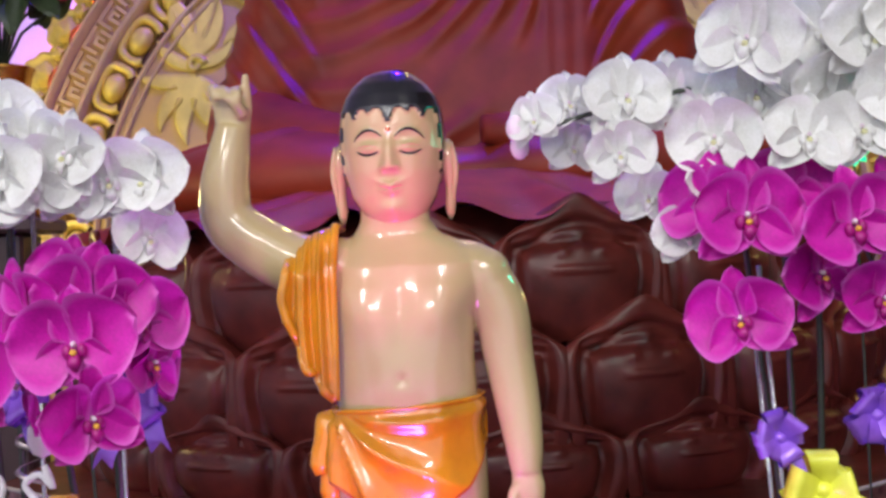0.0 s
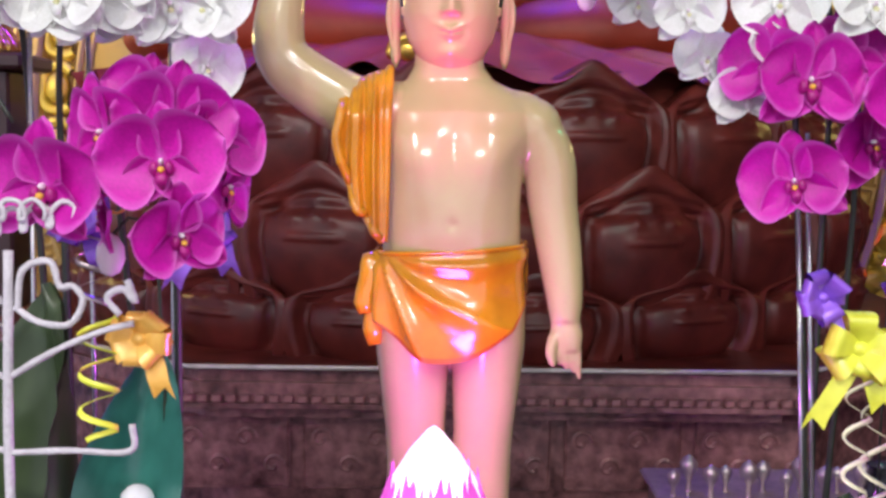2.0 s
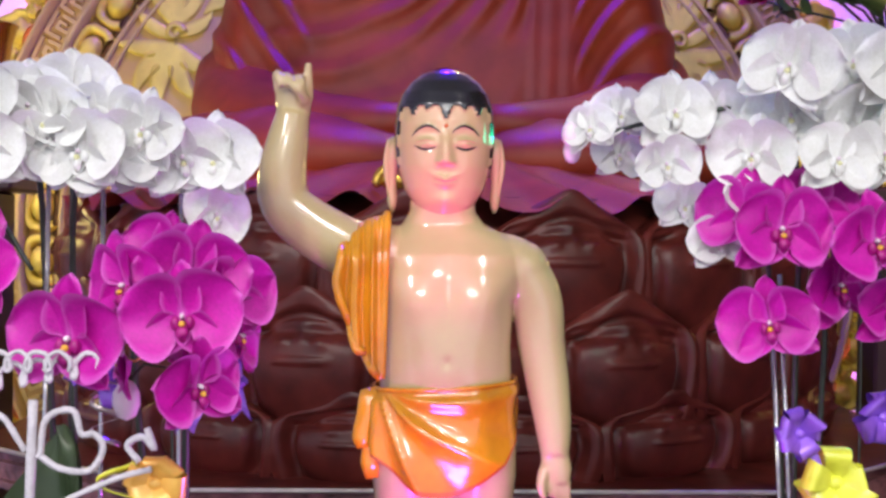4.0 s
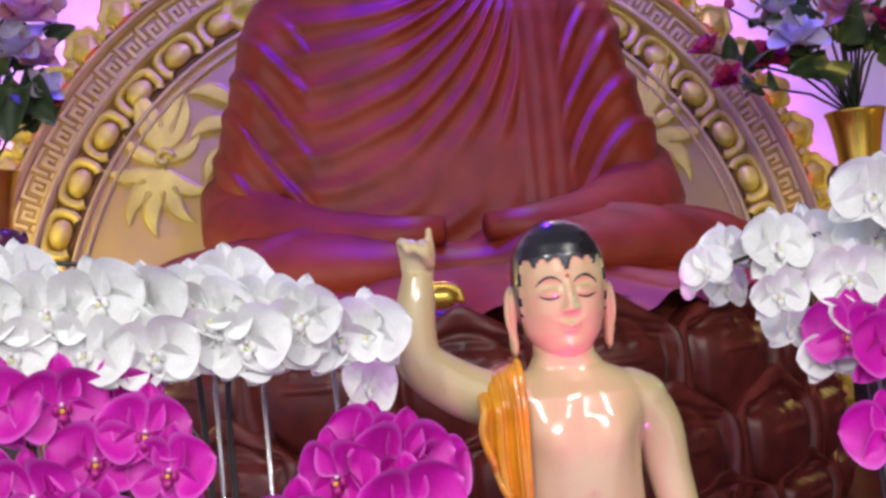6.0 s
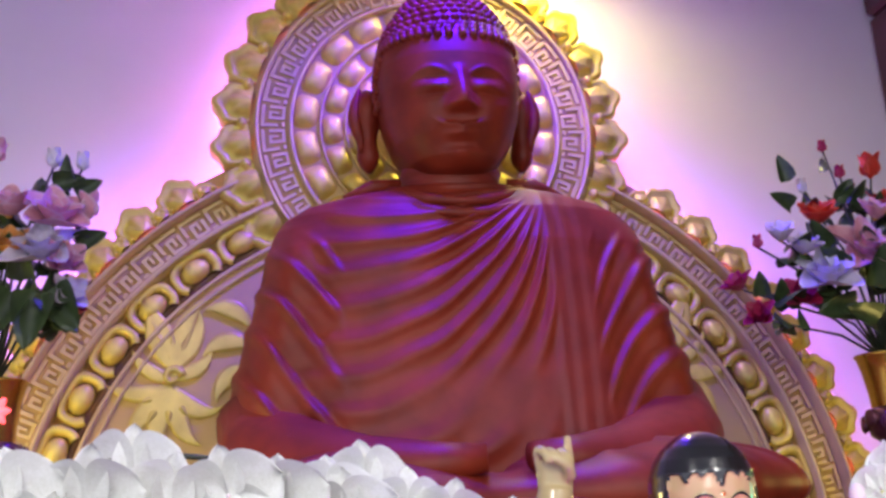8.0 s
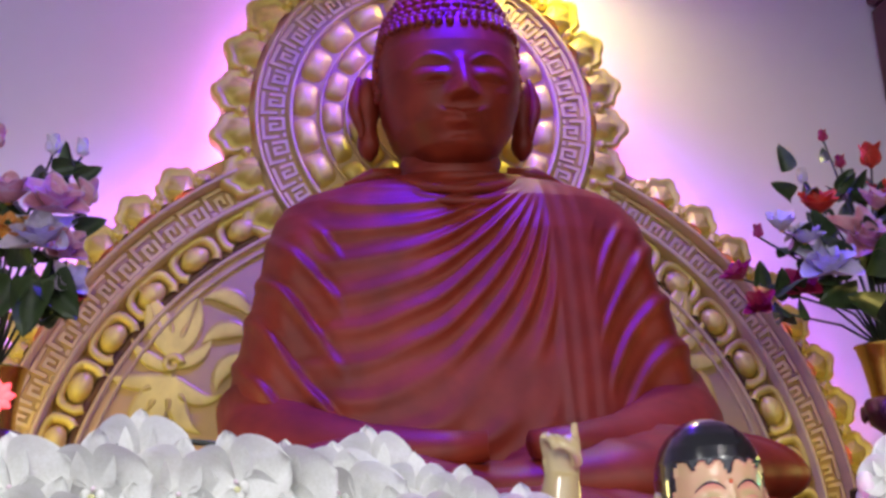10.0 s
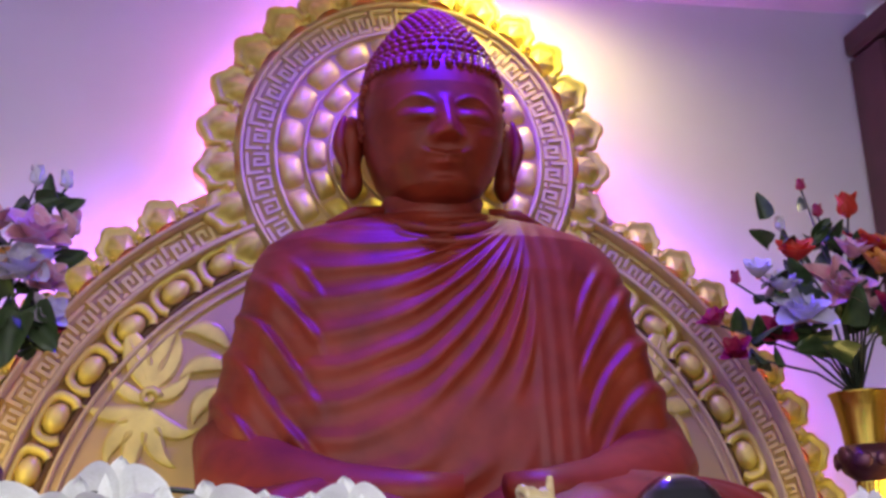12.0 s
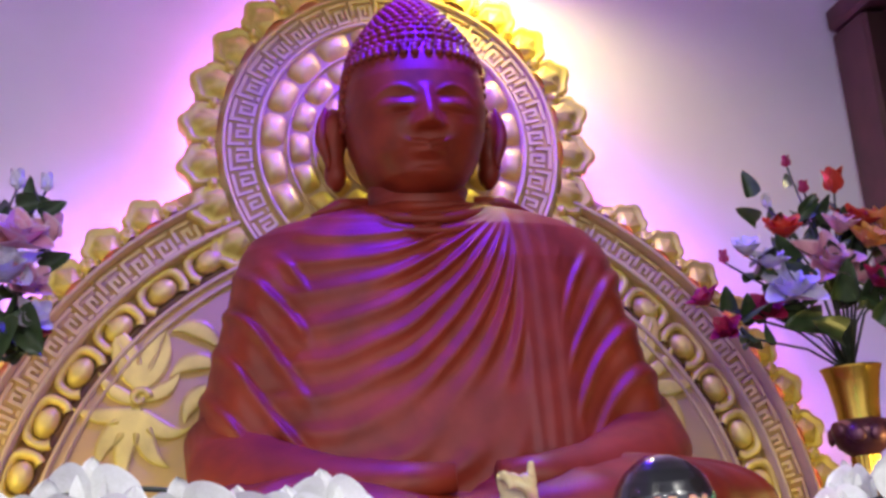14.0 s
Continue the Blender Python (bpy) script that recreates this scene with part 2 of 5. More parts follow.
part("back_panel", ring(CB, [(0.002, 0.0), (0.856, 0.0), (0.862, 0.03), (1.05, 0.03), (1.052, 0.042), (1.086, 0.044), (1.086, 0.07), (0.002, 0.07)]), M_GOLDFIELD, halo, "matt rose-gold field")
part("back_panel", ring(CS, [(0.002, -0.012), (0.43, -0.012), (0.432, 0.004), (0.478, 0.006), (0.478, 0.07), (0.002, 0.07)]), M_GOLDFIELD, halo)
for r, w, h in ((0.826, 0.007, 0.008), (0.947, 0.011, 0.020), (0.851, 0.009, 0.010), (1.032, 0.008, 0.010)):
    cut = math.acos((r * r + FAR[0] ** 2 - 0.425 ** 2) / (2 * r * FAR[0]))
    part("moulding", ring(CB, [(r - w, 0.034), (r - w * 0.6, -h), (r, -h - 0.004), (r + w * 0.6, -h), (r + w, 0.034)], FAR[1] + cut, FAR[1] + 2 * math.pi - cut), M_GOLDRIM, halo, "raised moulding")
# low raised ring whose dark brown puts the groove's shade into the colour
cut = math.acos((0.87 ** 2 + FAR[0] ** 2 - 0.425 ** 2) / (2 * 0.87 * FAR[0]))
part("groove_shade_ring", ring(CB, [(0.860, 0.031), (0.862, 0.020), (0.876, 0.018), (0.882, 0.031)], FAR[1] + cut, FAR[1] + 2 * math.pi - cut), M_GROOVESHADE, halo, "low brown ring painted as the shade of a groove")
for r, w, h in ((0.334, 0.008, 0.030), (0.416, 0.007, 0.026), (0.262, 0.005, 0.024), (0.200, 0.005, 0.024), (0.135, 0.004, 0.022)):
    part("moulding", ring(CS, [(r - w, 0.0), (r - w * 0.6, -h), (r, -h - 0.003), (r + w * 0.6, -h), (r + w, 0.0)]), M_GOLDRIM, halo, "raised moulding")


def egg(w, h, d, n=14, m=7):
    """A boss with a rounded foot and a raised crown, w by h by d, flat on its back."""
    s = Shape()
    rows = []
    for i in range(m + 1):
        a = math.pi / 2 * i / m
        q, y = math.cos(a) ** 0.7 if i < m else 0.02, -math.sin(a) * d
        rows.append([(q * w * math.cos(t), y, q * h * math.sin(t) * (1.0 if math.sin(t) > 0 else 0.85)) for t in (2 * math.pi * j / n for j in range(n))])
    s.grid(rows, 0, True)
    return s


def squircle(t, e=0.62):
    """A point of a rounded square with half-width 1."""
    c, q = math.cos(t), math.sin(t)
    return math.copysign(abs(c) ** e, c), math.copysign(abs(q) ** e, q)


def hoop(w, h, d, t=0.2):
    """The broad flat border of a petal: a rounded arch that is open at the foot."""
    s = Shape()
    rows = []
    for i in range(25):
        x, z = squircle(radians(232 - 284 * i / 24))
        row = []
        for q, y in ((1.0, 0.012), (0.99, -d * 0.8), (1 - t * 0.25, -d), (1 - t * 0.75, -d * 0.86), (1 - t, -d * 0.55), (1 - t, 0.012)):
            row.append((x * w * q, y, z * h * q))
        rows.append(row)
    s.grid(rows, 0)
    return s


def cell_petal(w0, w1, h, d, n=12, m=10):
    """A swollen petal that fills its cell of a ring: w0 wide at the foot, w1 at the rounded top."""
    s = Shape()
    rows = []
    for i in range(m + 1):
        q = 1 - i / m if i < m else 0.02
        y = -d * (1 - q ** 2.6) - (0.004 * smooth01(1.0, 0.86, q))
        row = []
        for j in range(2 * n):
            x, z = squircle(math.pi * j / n, 0.55)
            w = w0 + (w1 - w0) * (z * 0.5 + 0.5)
            row.append((x * q * w / 2 * (1 - 0.10 * max(0, z) ** 3), y, z * q * h / 2 + 0.1 * h * (1 - q)))
        rows.append(row)
    s.grid(rows, 0, True)
    return s


def stand_on(c, r, a, y=0.0, k=1.0):
    """Pose of a piece of a ring, its top pointing away from the centre."""
    x, _, z = polar(c, r, a)
    return Matrix.Translation((x, y, z)) @ Matrix.Rotation(math.pi / 2 - a, 4, "Y") @ Matrix.Diagonal((k, k, k, 1))


def place(name, me, m, parent, label=""):
    ob = part(name, me, None, parent, label)
    ob.matrix_local = m
    return ob


EGG = egg(0.037, 0.028, 0.030, 16).mesh("boss", M_GOLD)
HOOP = hoop(0.062, 0.040, 0.022, 0.36).mesh("petal_border", M_GOLD)
N = 44
for i in range(N):
    a = 2 * math.pi * (i + 0.5) / N
    if hidden_big(CB, 0.90, a):
        continue
    place("boss", EGG, stand_on(CB, 0.899, a, 0.016), halo)
    place("petal_border", HOOP, stand_on(CB, 0.899, a, 0.018), halo)

for r, h, n, d, turn in ((0.298, 0.062, 20, 0.024, 0.5), (0.231, 0.054, 18, 0.020, 0.0), (0.168, 0.056, 16, 0.018, 0.5)):
    pitch = 2 * math.pi / n
    PET = cell_petal((r - h / 2) * pitch * 0.95, (r + h / 2) * pitch * 0.95, h, d).mesh("ring_petal", M_GOLD)
    for i in range(n):
        place("ring_petal", PET, stand_on(CS, r, pitch * (i + turn), -0.010), halo)


def lobe(w, h, d):
    """A scalloped leaf of the outer rim: a swollen leaf with a nick and a pointed tip, standing on its foot."""
    s = Shape()
    out = []
    for i in range(33):
        t = i / 32
        a = math.pi * (1 - t)
        k = 1 + 0.06 * math.cos(6 * (a - math.pi / 2)) + 0.05 * bell(a - math.pi / 2, 0.14)
        c, q = math.cos(a), math.sin(a)
        out.append((w * math.copysign(abs(c) ** 0.75, c) * k, h * abs(q) ** 0.62 * k))
    rows = []
    for q, y in ((1.0, 0.04), (1.0, 0.0), (0.93, -d * 0.45), (0.80, -d * 0.5), (0.72, -d * 0.25), (0.55, -d * 0.7), (0.3, -d * 1.1), (0.02, -d * 1.2)):
        rows.append([(x * q, y, z * q) for x, z in out])
    s.grid(rows, 0)
    for sx in (-1, 1):
        s.ball((sx * w * 0.93, -d * 0.3, h * 0.18), (w * 0.24, d * 0.7, w * 0.24), 0, 8, 6)
    return s


LOBE = lobe(0.055, 0.090, 0.036).mesh("rim_leaf", M_GOLD)
for i in range(27):
    a = radians(171) + 2 * math.pi * i / 27
    if polar(CS, 0.43, a)[2] > 1.20:
        place("rim_leaf", LOBE, stand_on(CS, 0.432, a, 0.01), halo)
LOBE2 = lobe(0.053, 0.078, 0.042).mesh("rim_leaf", M_GOLD)
SMALLLOBE = lobe(0.026, 0.034, 0.024).mesh("rim_leaf", M_GOLD)
for i in range(116):
    a = 2 * math.pi * (i + 0.5) / 116
    p = polar(CB, 1.066, a)
    if math.hypot(p[0] - CS[0], p[2] - CS[1]) > 0.53 and p[2] > -0.25:
        place("rim_leaf", LOBE2 if i % 2 else SMALLLOBE, stand_on(CB, 1.044, a, 0.035 if i % 2 else 0.020), halo)


def fret(c, r0, r1, n, y, skip=lambda a: False):
    """A raised key pattern in a band: the bars of one unit repeat round the ring."""
    s = Shape()
    bars = ((0.04, 0.0, 0.16, 0.66), (0.16, 0.0, 0.62, 0.13), (0.50, 0.13, 0.62, 0.68), (0.28, 0.55, 0.50, 0.68), (0.28, 0.28, 0.38, 0.55), (0.04, 0.86, 0.80, 1.0), (0.80, 0.30, 0.92, 1.0), (0.72, 0.0, 0.92, 0.13))
    for i in range(n):
        if skip(2 * math.pi * (i + 0.5) / n):
            continue
        for u0, v0, u1, v1 in bars:
            a0, a1 = 2 * math.pi * (i + u0) / n, 2 * math.pi * (i + u1) / n
            q0, q1 = r0 + (r1 - r0) * v0, r0 + (r1 - r0) * v1
            vs = [polar(c, q, a, h) for h in (y, y - 0.009) for q, a in ((q0, a0), (q1, a0), (q1, a1), (q0, a1))]
            s.add(vs, [(4, 5, 6, 7), (0, 1, 5, 4), (1, 2, 6, 5), (2, 3, 7, 6), (3, 0, 4, 7)])
    return s


tagged(part("key_pattern", fret(CS, 0.348, 0.406, 38, -0.010), M_GOLDRIM, halo, "raised key pattern", smooth=False), kind="stuff")
tagged(part("key_pattern", fret(CB, 0.964, 1.020, 92, 0.032, lambda a: hidden_big(CB, 1.0, a)), M_GOLDRIM, halo, "raised key pattern", smooth=False), kind="stuff")


def blade(path, widths, d=0.02, sharp=0.5):
    """A carved leaf blade along a path in the halo's plane, ridged down its middle."""
    s = Shape()
    P = [Vector((x, 0, z)) for x, z in path]
    rows = []
    for i, p in enumerate(P):
        t = (P[min(i + 1, len(P) - 1)] - P[max(i - 1, 0)]).normalized()
        nrm = Vector((-t.z, 0, t.x))
        w = widths[i]
        rows.append([p + nrm * (w * q) + Vector((0, y, 0)) for q, y in ((-1, 0.004), (-0.92, -d * 0.75), (-0.5, -d * 0.55), (0, -d), (0.5, -d * 0.55), (0.92, -d * 0.75), (1, 0.004))])
    s.grid(rows, 0)
    return s


def leaf_spray(sx, cx, cz):
    """A spray of flame-shaped leaves carved on the halo's field."""
    for ang, length, curl, w, oy in ((188, 0.15, -40, 0.024, 0), (214, 0.16, 55, 0.028, 0), (242, 0.165, 50, 0.030, 0), (275, 0.15, 60, 0.028, 0), (158, 0.12, -50, 0.020, 0.02), (310, 0.13, 85, 0.026, 0),
                                     (126, 0.15, -45, 0.022, 0.05), (104, 0.17, 38, 0.024, 0.06), (76, 0.17, -36, 0.026, 0.06), (48, 0.15, 50, 0.026, 0.05), (12, 0.11, 60, 0.022, 0.03)):
        x, z, a = cx, cz + oy, radians(ang)
        path, ws = [], []
        for i in range(11):
            path.append((cx + sx * (x - cx), z))
            u = i / 10
            ws.append(0.72 * w * (0.35 + 0.9 * math.sin(math.pi * min(1, u * 0.95 + 0.05)) ** 0.8) * (1 - u ** 4) + 0.001)
            x += length / 10 * math.cos(a)
            z += length / 10 * math.sin(a)
            a += radians(curl) / 10 * (0.2 + 2.2 * u)
        part("carved_leaf", blade(path, ws, 0.009), M_GOLD, halo)
    b = Shape()
    b.tube([(cx + sx * 0.022 * math.cos(t) * (1 - t / 9), -0.008, cz + 0.03 + 0.022 * math.sin(t) * (1 - t / 9)) for t in (0.45 * i for i in range(15))], [0.010 - 0.0004 * i for i in range(15)], 0, 8, 0.7)
    part("leaf_curl", b, M_GOLD, halo)


leaf_spray(1, -0.588, 0.805)
leaf_spray(-1, 0.600, 0.805)
for sx, px in ((1, -0.415), (-1, 0.445)):
    for cz, ang in ((0.90, 150), (0.95, 120), (0.85, 185)):
        path, ws, x, z, a = [], [], 0.0, cz, radians(ang)
        for i in range(11):
            path.append((px + sx * x, z))
            ws.append(0.018 * (0.4 + math.sin(math.pi * i / 10)) * (1 - (i / 10) ** 4) + 0.001)
            x += 0.012 * math.cos(a)
            z += 0.012 * math.sin(a)
            a += radians(9)
        part("carved_leaf", blade(path, ws, 0.010), M_GOLD, halo)


# ---- statues ----
HEADW = [(-0.06, 0.05), (-0.03, 0.24), (0.02, 0.44), (0.10, 0.62), (0.25, 0.82), (0.45, 0.95), (0.65, 1.0), (0.85, 0.99), (1.0, 0.95), (1.12, 0.85), (1.22, 0.70), (1.30, 0.50), (1.35, 0.28), (1.37, 0.02)]
HEADD = [(-0.06, 0.05), (-0.03, 0.32), (0.02, 0.58), (0.10, 0.78), (0.25, 0.90), (0.45, 0.98), (0.65, 1.0), (0.85, 0.98), (1.0, 0.92), (1.12, 0.82), (1.22, 0.68), (1.30, 0.48), (1.35, 0.27), (1.37, 0.02)]


def features(x, z, strong=1.0):
    """How far the face stands out at (x, z), both in half-widths and face heights."""
    ax = abs(x)
    d = 0.0
    ridge = smooth01(0.80, 0.50, z) * (1 - smooth01(0.475, 0.44, z))
    d += (0.05 + 0.20 * ridge) * bell(x, 0.085 + 0.05 * ridge) * smooth01(0.84, 0.74, z) * (1 - smooth01(0.475, 0.435, z))
    d += 0.065 * bell(ax - 0.14, 0.06) * bell(z - 0.475, 0.035)
    d -= 0.040 * bell(ax - 0.36, 0.20) * bell(z - 0.725, 0.035)
    d += 0.072 * bell(ax - 0.38, 0.19) * bell(z - 0.645, 0.042)
    d -= 0.045 * bell(ax - 0.38, 0.19) * bell(z - (0.592 + 0.12 * (ax - 0.38) ** 2), 0.012)
    if 0.06 < ax < 0.85:
        d += 0.022 * bell(z - (0.80 - 1.0 * (ax - 0.40) ** 2), 0.020) * smooth01(0.06, 0.16, ax) * (1 - smooth01(0.62, 0.85, ax))
    d += 0.110 * bell(x, 0.25) * bell(z - (0.345 - 0.015 * bell(x, 0.05) + 0.35 * x * x), 0.028)
    d += 0.115 * bell(x, 0.20) * bell(z - 0.285 - 0.45 * x * x, 0.030)
    d -= 0.02 * bell(ax - 0.26, 0.06) * bell(z - 0.325, 0.03)
    d += 0.13 * bell(x, 0.24) * bell(z - 0.14, 0.060)
    d += 0.05 * bell(ax - 0.48, 0.25) * bell(z - 0.44, 0.14)
    return d * strong


def head_point(u, zz, W, D, H, c, strong=1.0, out=0.0, drop=0.0):
    """A point of a head: u is the angle round it (front at -90 degrees), zz the height from chin (0) to hairline (1)."""
    w, d = lerp_table(HEADW, zz)[0] * W, lerp_table(HEADD, zz)[0] * D
    cx, sy = math.cos(u), math.sin(u)
    x = math.copysign(abs(cx) ** 0.86, cx) * (w + out)
    y = math.copysign(abs(sy) ** 0.86, sy) * (d + out) * (1.0 if sy < 0 else 1.12)
    if sy < 0:
        y -= features(x / W, zz + drop, strong) * W * abs(sy) ** 2
    return (c[0] + x, c[1] + y, c[2] + zz * H)


def head(s, c, W, D, H, skin=0, hair=None, strong=1.0, top=1.37, drop=0.0):
    n, m = 128, 110
    zs = [-0.06 + (top + 0.06) * i / m for i in range(m + 1)]
    us = [2 * math.pi * j / n for j in range(n)]
    # more points on the face
    us = [u + 0.35 * math.sin(2 * u) * (0.5 if math.sin(u) < 0 else 0) for u in us]
    rows, ks = [], []

    def hairy(u, z):
        if hair is None:
            return False
        cx = math.cos(u)
        if math.sin(u) > -0.12:
            return z > 0.36
        a = abs(cx)
        line = 0.985 - 0.13 * bell(cx, 0.07) - 0.09 * bell(a - 0.62, 0.08) - 0.05 * bell(a - 0.32, 0.06) - (0.55 * smooth01(0.87, 0.96, a))
        return z > line

    for z in zs:
        rows.append([head_point(u, z, W, D, H, c, strong, W * 0.045 if hairy(u, z) else 0.0, drop) for u in us])
    for i in range(m):
        for j in range(n):
            ks.append(hair if hairy((us[j] + us[(j + 1) % n]) / 2 if j < n - 1 else us[j], (zs[i] + zs[i + 1]) / 2) else skin)
    s.grid(rows, ks, True)


def face_line(s, c, W, D, H, pts, r, k, strong=1.0):
    """A painted line on a face: points are (x, z) in half-widths and face heights."""
    path, rad = [], []
    for i, (x, z) in enumerate(pts):
        w = lerp_table(HEADW, z)[0]
        cx = max(-1, min(1, x / w))
        u = -math.acos(math.copysign(min(1.0, abs(cx) ** (1 / 0.86)), cx))
        p = head_point(u, z, W, D, H, c, strong)
        path.append((p[0], p[1] - 0.0002, p[2]))
        t = i / (len(pts) - 1)
        rad.append(r * (0.35 + 0.65 * math.sin(math.pi * t)))
    s.tube(path, rad, k, 6)


def ear(s, c, sx, h, w, d, k=0):
    """A long-lobed ear at the side of a head; c is its middle."""
    path = [(c[0] + sx * w * 0.10 * math.sin(3 * t), c[1], c[2] + h * (0.5 - t)) for t in (i / 12 for i in range(13))]
    rad = [0.3, 0.75, 0.95, 1.0, 0.95, 0.85, 0.72, 0.62, 0.60, 0.66, 0.70, 0.55, 0.2]
    s.tube(path, [w * q for q in rad], k, 14, d / w)
    rim = [(c[0] + sx * w * (0.55 + 0.35 * math.sin(math.pi * min(1, t * 1.2))), c[1] - d * 0.75 + d * 0.3 * t, c[2] + h * (0.46 - 0.75 * t)) for t in (i / 10 for i in range(11))]
    s.tube(rim, [w * 0.26 * (0.5 + math.sin(math.pi * i / 10)) for i in range(11)], k, 8)


def seated_statue():
    s = Shape()
    X0 = 0.035
    WT = [(0.44, 0.47), (0.63, 0.512), (0.70, 0.502), (0.78, 0.484), (0.87, 0.459), (0.96, 0.432), (1.04, 0.413), (1.09, 0.396), (1.12, 0.376), (1.145, 0.335), (1.165, 0.27), (1.176, 0.21), (1.184, 0.165), (1.190, 0.12)]
    DT = [(0.44, 0.27), (0.63, 0.25), (0.78, 0.225), (0.96, 0.20), (1.04, 0.185), (1.12, 0.155), (1.165, 0.125), (1.184, 0.11), (1.190, 0.095)]
    n, m = 520, 250
    rows = []
    for i in range(m + 1):
        z = 0.44 + (1.190 - 0.44) * i / m
        W, D = lerp_table(WT, z)[0], lerp_table(DT, z)[0]
        row = []
        for j in range(n):
            u = 2 * math.pi * j / n
            u += 0.30 * math.sin(2 * u) * (1 if math.sin(u) < 0 else 0.0)
            cx, sy = math.cos(u), math.sin(u)
            x, y = math.copysign(abs(cx) ** 0.8, cx) * W, math.copysign(abs(sy) ** 0.75, sy) * D
            if sy < 0:
                ax = abs(x) / W
                low = smooth01(1.12, 0.98, z)
                y -= 0.034 * bell(ax - 0.88, 0.12) * low
                front = abs(sy) ** 1.2
                # folds that fan from the left shoulder, fall steeply and bend towards the right arm
                dx, dz = 0.19 - x, 1.19 - z
                r, fall = math.hypot(dx, dz), math.degrees(math.atan2(dx, max(dz, 1e-4)))
                cloth = smooth01(0.175, 0.15, x) * (1 - smooth01(0.70, 0.80, -x / W))
                if cloth > 0:
                    start = fall - 54 * r * r
                    t = 2 * math.pi * start / 8.4 + 3.0 * noise.noise((x * 3.0, z * 2.6, 0)) + 1.1 * noise.noise((x * 8, z * 6, 5))
                    q = 0.5 + 0.5 * math.cos(t)
                    amp = 0.020 * smooth01(0.0, 0.20, r) * (1 - 0.18 * smooth01(0.30, 0.60, r)) * (1 - 0.42 * smooth01(0.22, 0.40, dx)) * (0.62 + 0.95 * noise.noise((x * 5, z * 5, 3.1)))
                    y -= amp * (q ** 1.5 - 0.35) * front * cloth
                # flat hanging strip over the left breast, with shallow pleats at its edges
                strip = smooth01(0.150, 0.175, x) * (1 - smooth01(0.255, 0.275, x))
                y -= strip * (0.004 + 0.0012 * math.cos((x - 0.16) * 170 + 2 * math.sin(z * 5))) * front
                # sleeves: few, broad ridges that slant down towards the lap
                if x < 0:
                    t = (z + 1.35 * (x + 0.337) - 0.950) / 0.118
                    mask = smooth01(0.255, 0.30, -x) * (1 - smooth01(0.93, 1.0, ax))
                else:
                    t = (z - 1.75 * (x - 0.281) - 0.973 + 6.0 * (x - 0.30) ** 2) / 0.118
                    mask = smooth01(0.245, 0.275, x) * (1 - smooth01(0.95, 1.0, ax))
                t += 0.20 * noise.noise((x * 5, z * 5, 9))
                ridge = bell(((t + 0.5) % 1.0) - 0.5, 0.17) - 0.45 * bell(((t + 0.26) % 1.0) - 0.5, 0.16)
                y -= (0.016 if x < 0 else 0.011) * ridge * mask * smooth01(1.09, 1.0, z) * (0.75 + 0.6 * noise.noise((x * 7, z * 7, 4)))
                x += math.copysign(0.007, x) * ridge * low * smooth01(0.84, 0.98, ax)
            if x > 0:
                x += 0.014 * bell(z - 1.06, 0.07) * (x / W) ** 2
            row.append((X0 + x, 1.38 + y, z))
        rows.append(row)
    s.grid(rows, 0, True, (True, True))
    # rolled collar of the robe, with its raised edges at the shoulders
    for k, (w, d, zf, zb, r) in enumerate(((0.150, 0.135, 1.128, 1.182, 0.015), (0.183, 0.150, 1.100, 1.176, 0.015), (0.215, 0.160, 1.074, 1.168, 0.012))):
        path = []
        for i in range(49):
            u = math.pi + math.pi * i / 48
            path.append((X0 + w * math.cos(u), 1.375 + d * math.sin(u) - 0.018 + 0.01 * k, zb + (zf - zb) * abs(math.sin(u)) ** 1.6))
        s.tube(path, [r * (1.0 + 0.25 * math.cos(2 * math.pi * i / 48)) for i in range(49)], 0, 10)
    for sx in (-1, 1):
        s.tube([(X0 + sx * 0.12, 1.33, 1.200), (X0 + sx * 0.18, 1.322, 1.192), (X0 + sx * 0.245, 1.325, 1.170)], [0.012, 0.017, 0.004], 0, 10)
    # neck with its three creases
    s.tube([(X0, 1.37, 1.12 + 0.012 * i) for i in range(14)], [0.112 + 0.004 * math.cos(i * 2.1) for i in range(14)], 0, 40, 0.95)
    head(s, (X0, 1.335, 1.203), 0.160, 0.160, 0.294, 0, None, 1.1, 1.10, 0.075)
    for sx in (-1, 1):
        ear(s, (X0 + sx * 0.176, 1.400, 1.350), sx, 0.195, 0.037, 0.046)
    # snail curls and the crown of the head
    CROWN = [(1.500, 0.152), (1.53, 0.152), (1.556, 0.145), (1.582, 0.132), (1.607, 0.115), (1.632, 0.097), (1.657, 0.078), (1.680, 0.056), (1.696, 0.034), (1.704, 0.002)]
    s.grid([[(X0 + 0.006 + r * math.cos(a), 1.362 + r * 1.02 * math.sin(a), z) for a in (2 * math.pi * k / 48 for k in range(48))] for z, r in CROWN], 0, True)
    golden = 0
    for zz in (1.005, 1.045, 1.085):
        w = lerp_table(HEADW, zz)[0] * 0.160
        cnt = int(2 * math.pi * w / 0.0205)
        for j in range(cnt):
            u = 2 * math.pi * (j + 0.5 * (golden % 2)) / cnt
            p = head_point(u, zz, 0.160, 0.160, 0.294, (X0, 1.335, 1.203), 0.0, 0.001)
            s.ball(p, 0.0105, 0, 8, 6)
        golden += 1
    for zz in (0.60, 0.66, 0.72, 0.78, 0.84, 0.90, 0.945):
        w = 0.160
        cnt = 50
        for j in range(cnt):
            u = 2 * math.pi * (j + 0.5 * (golden % 2)) / cnt
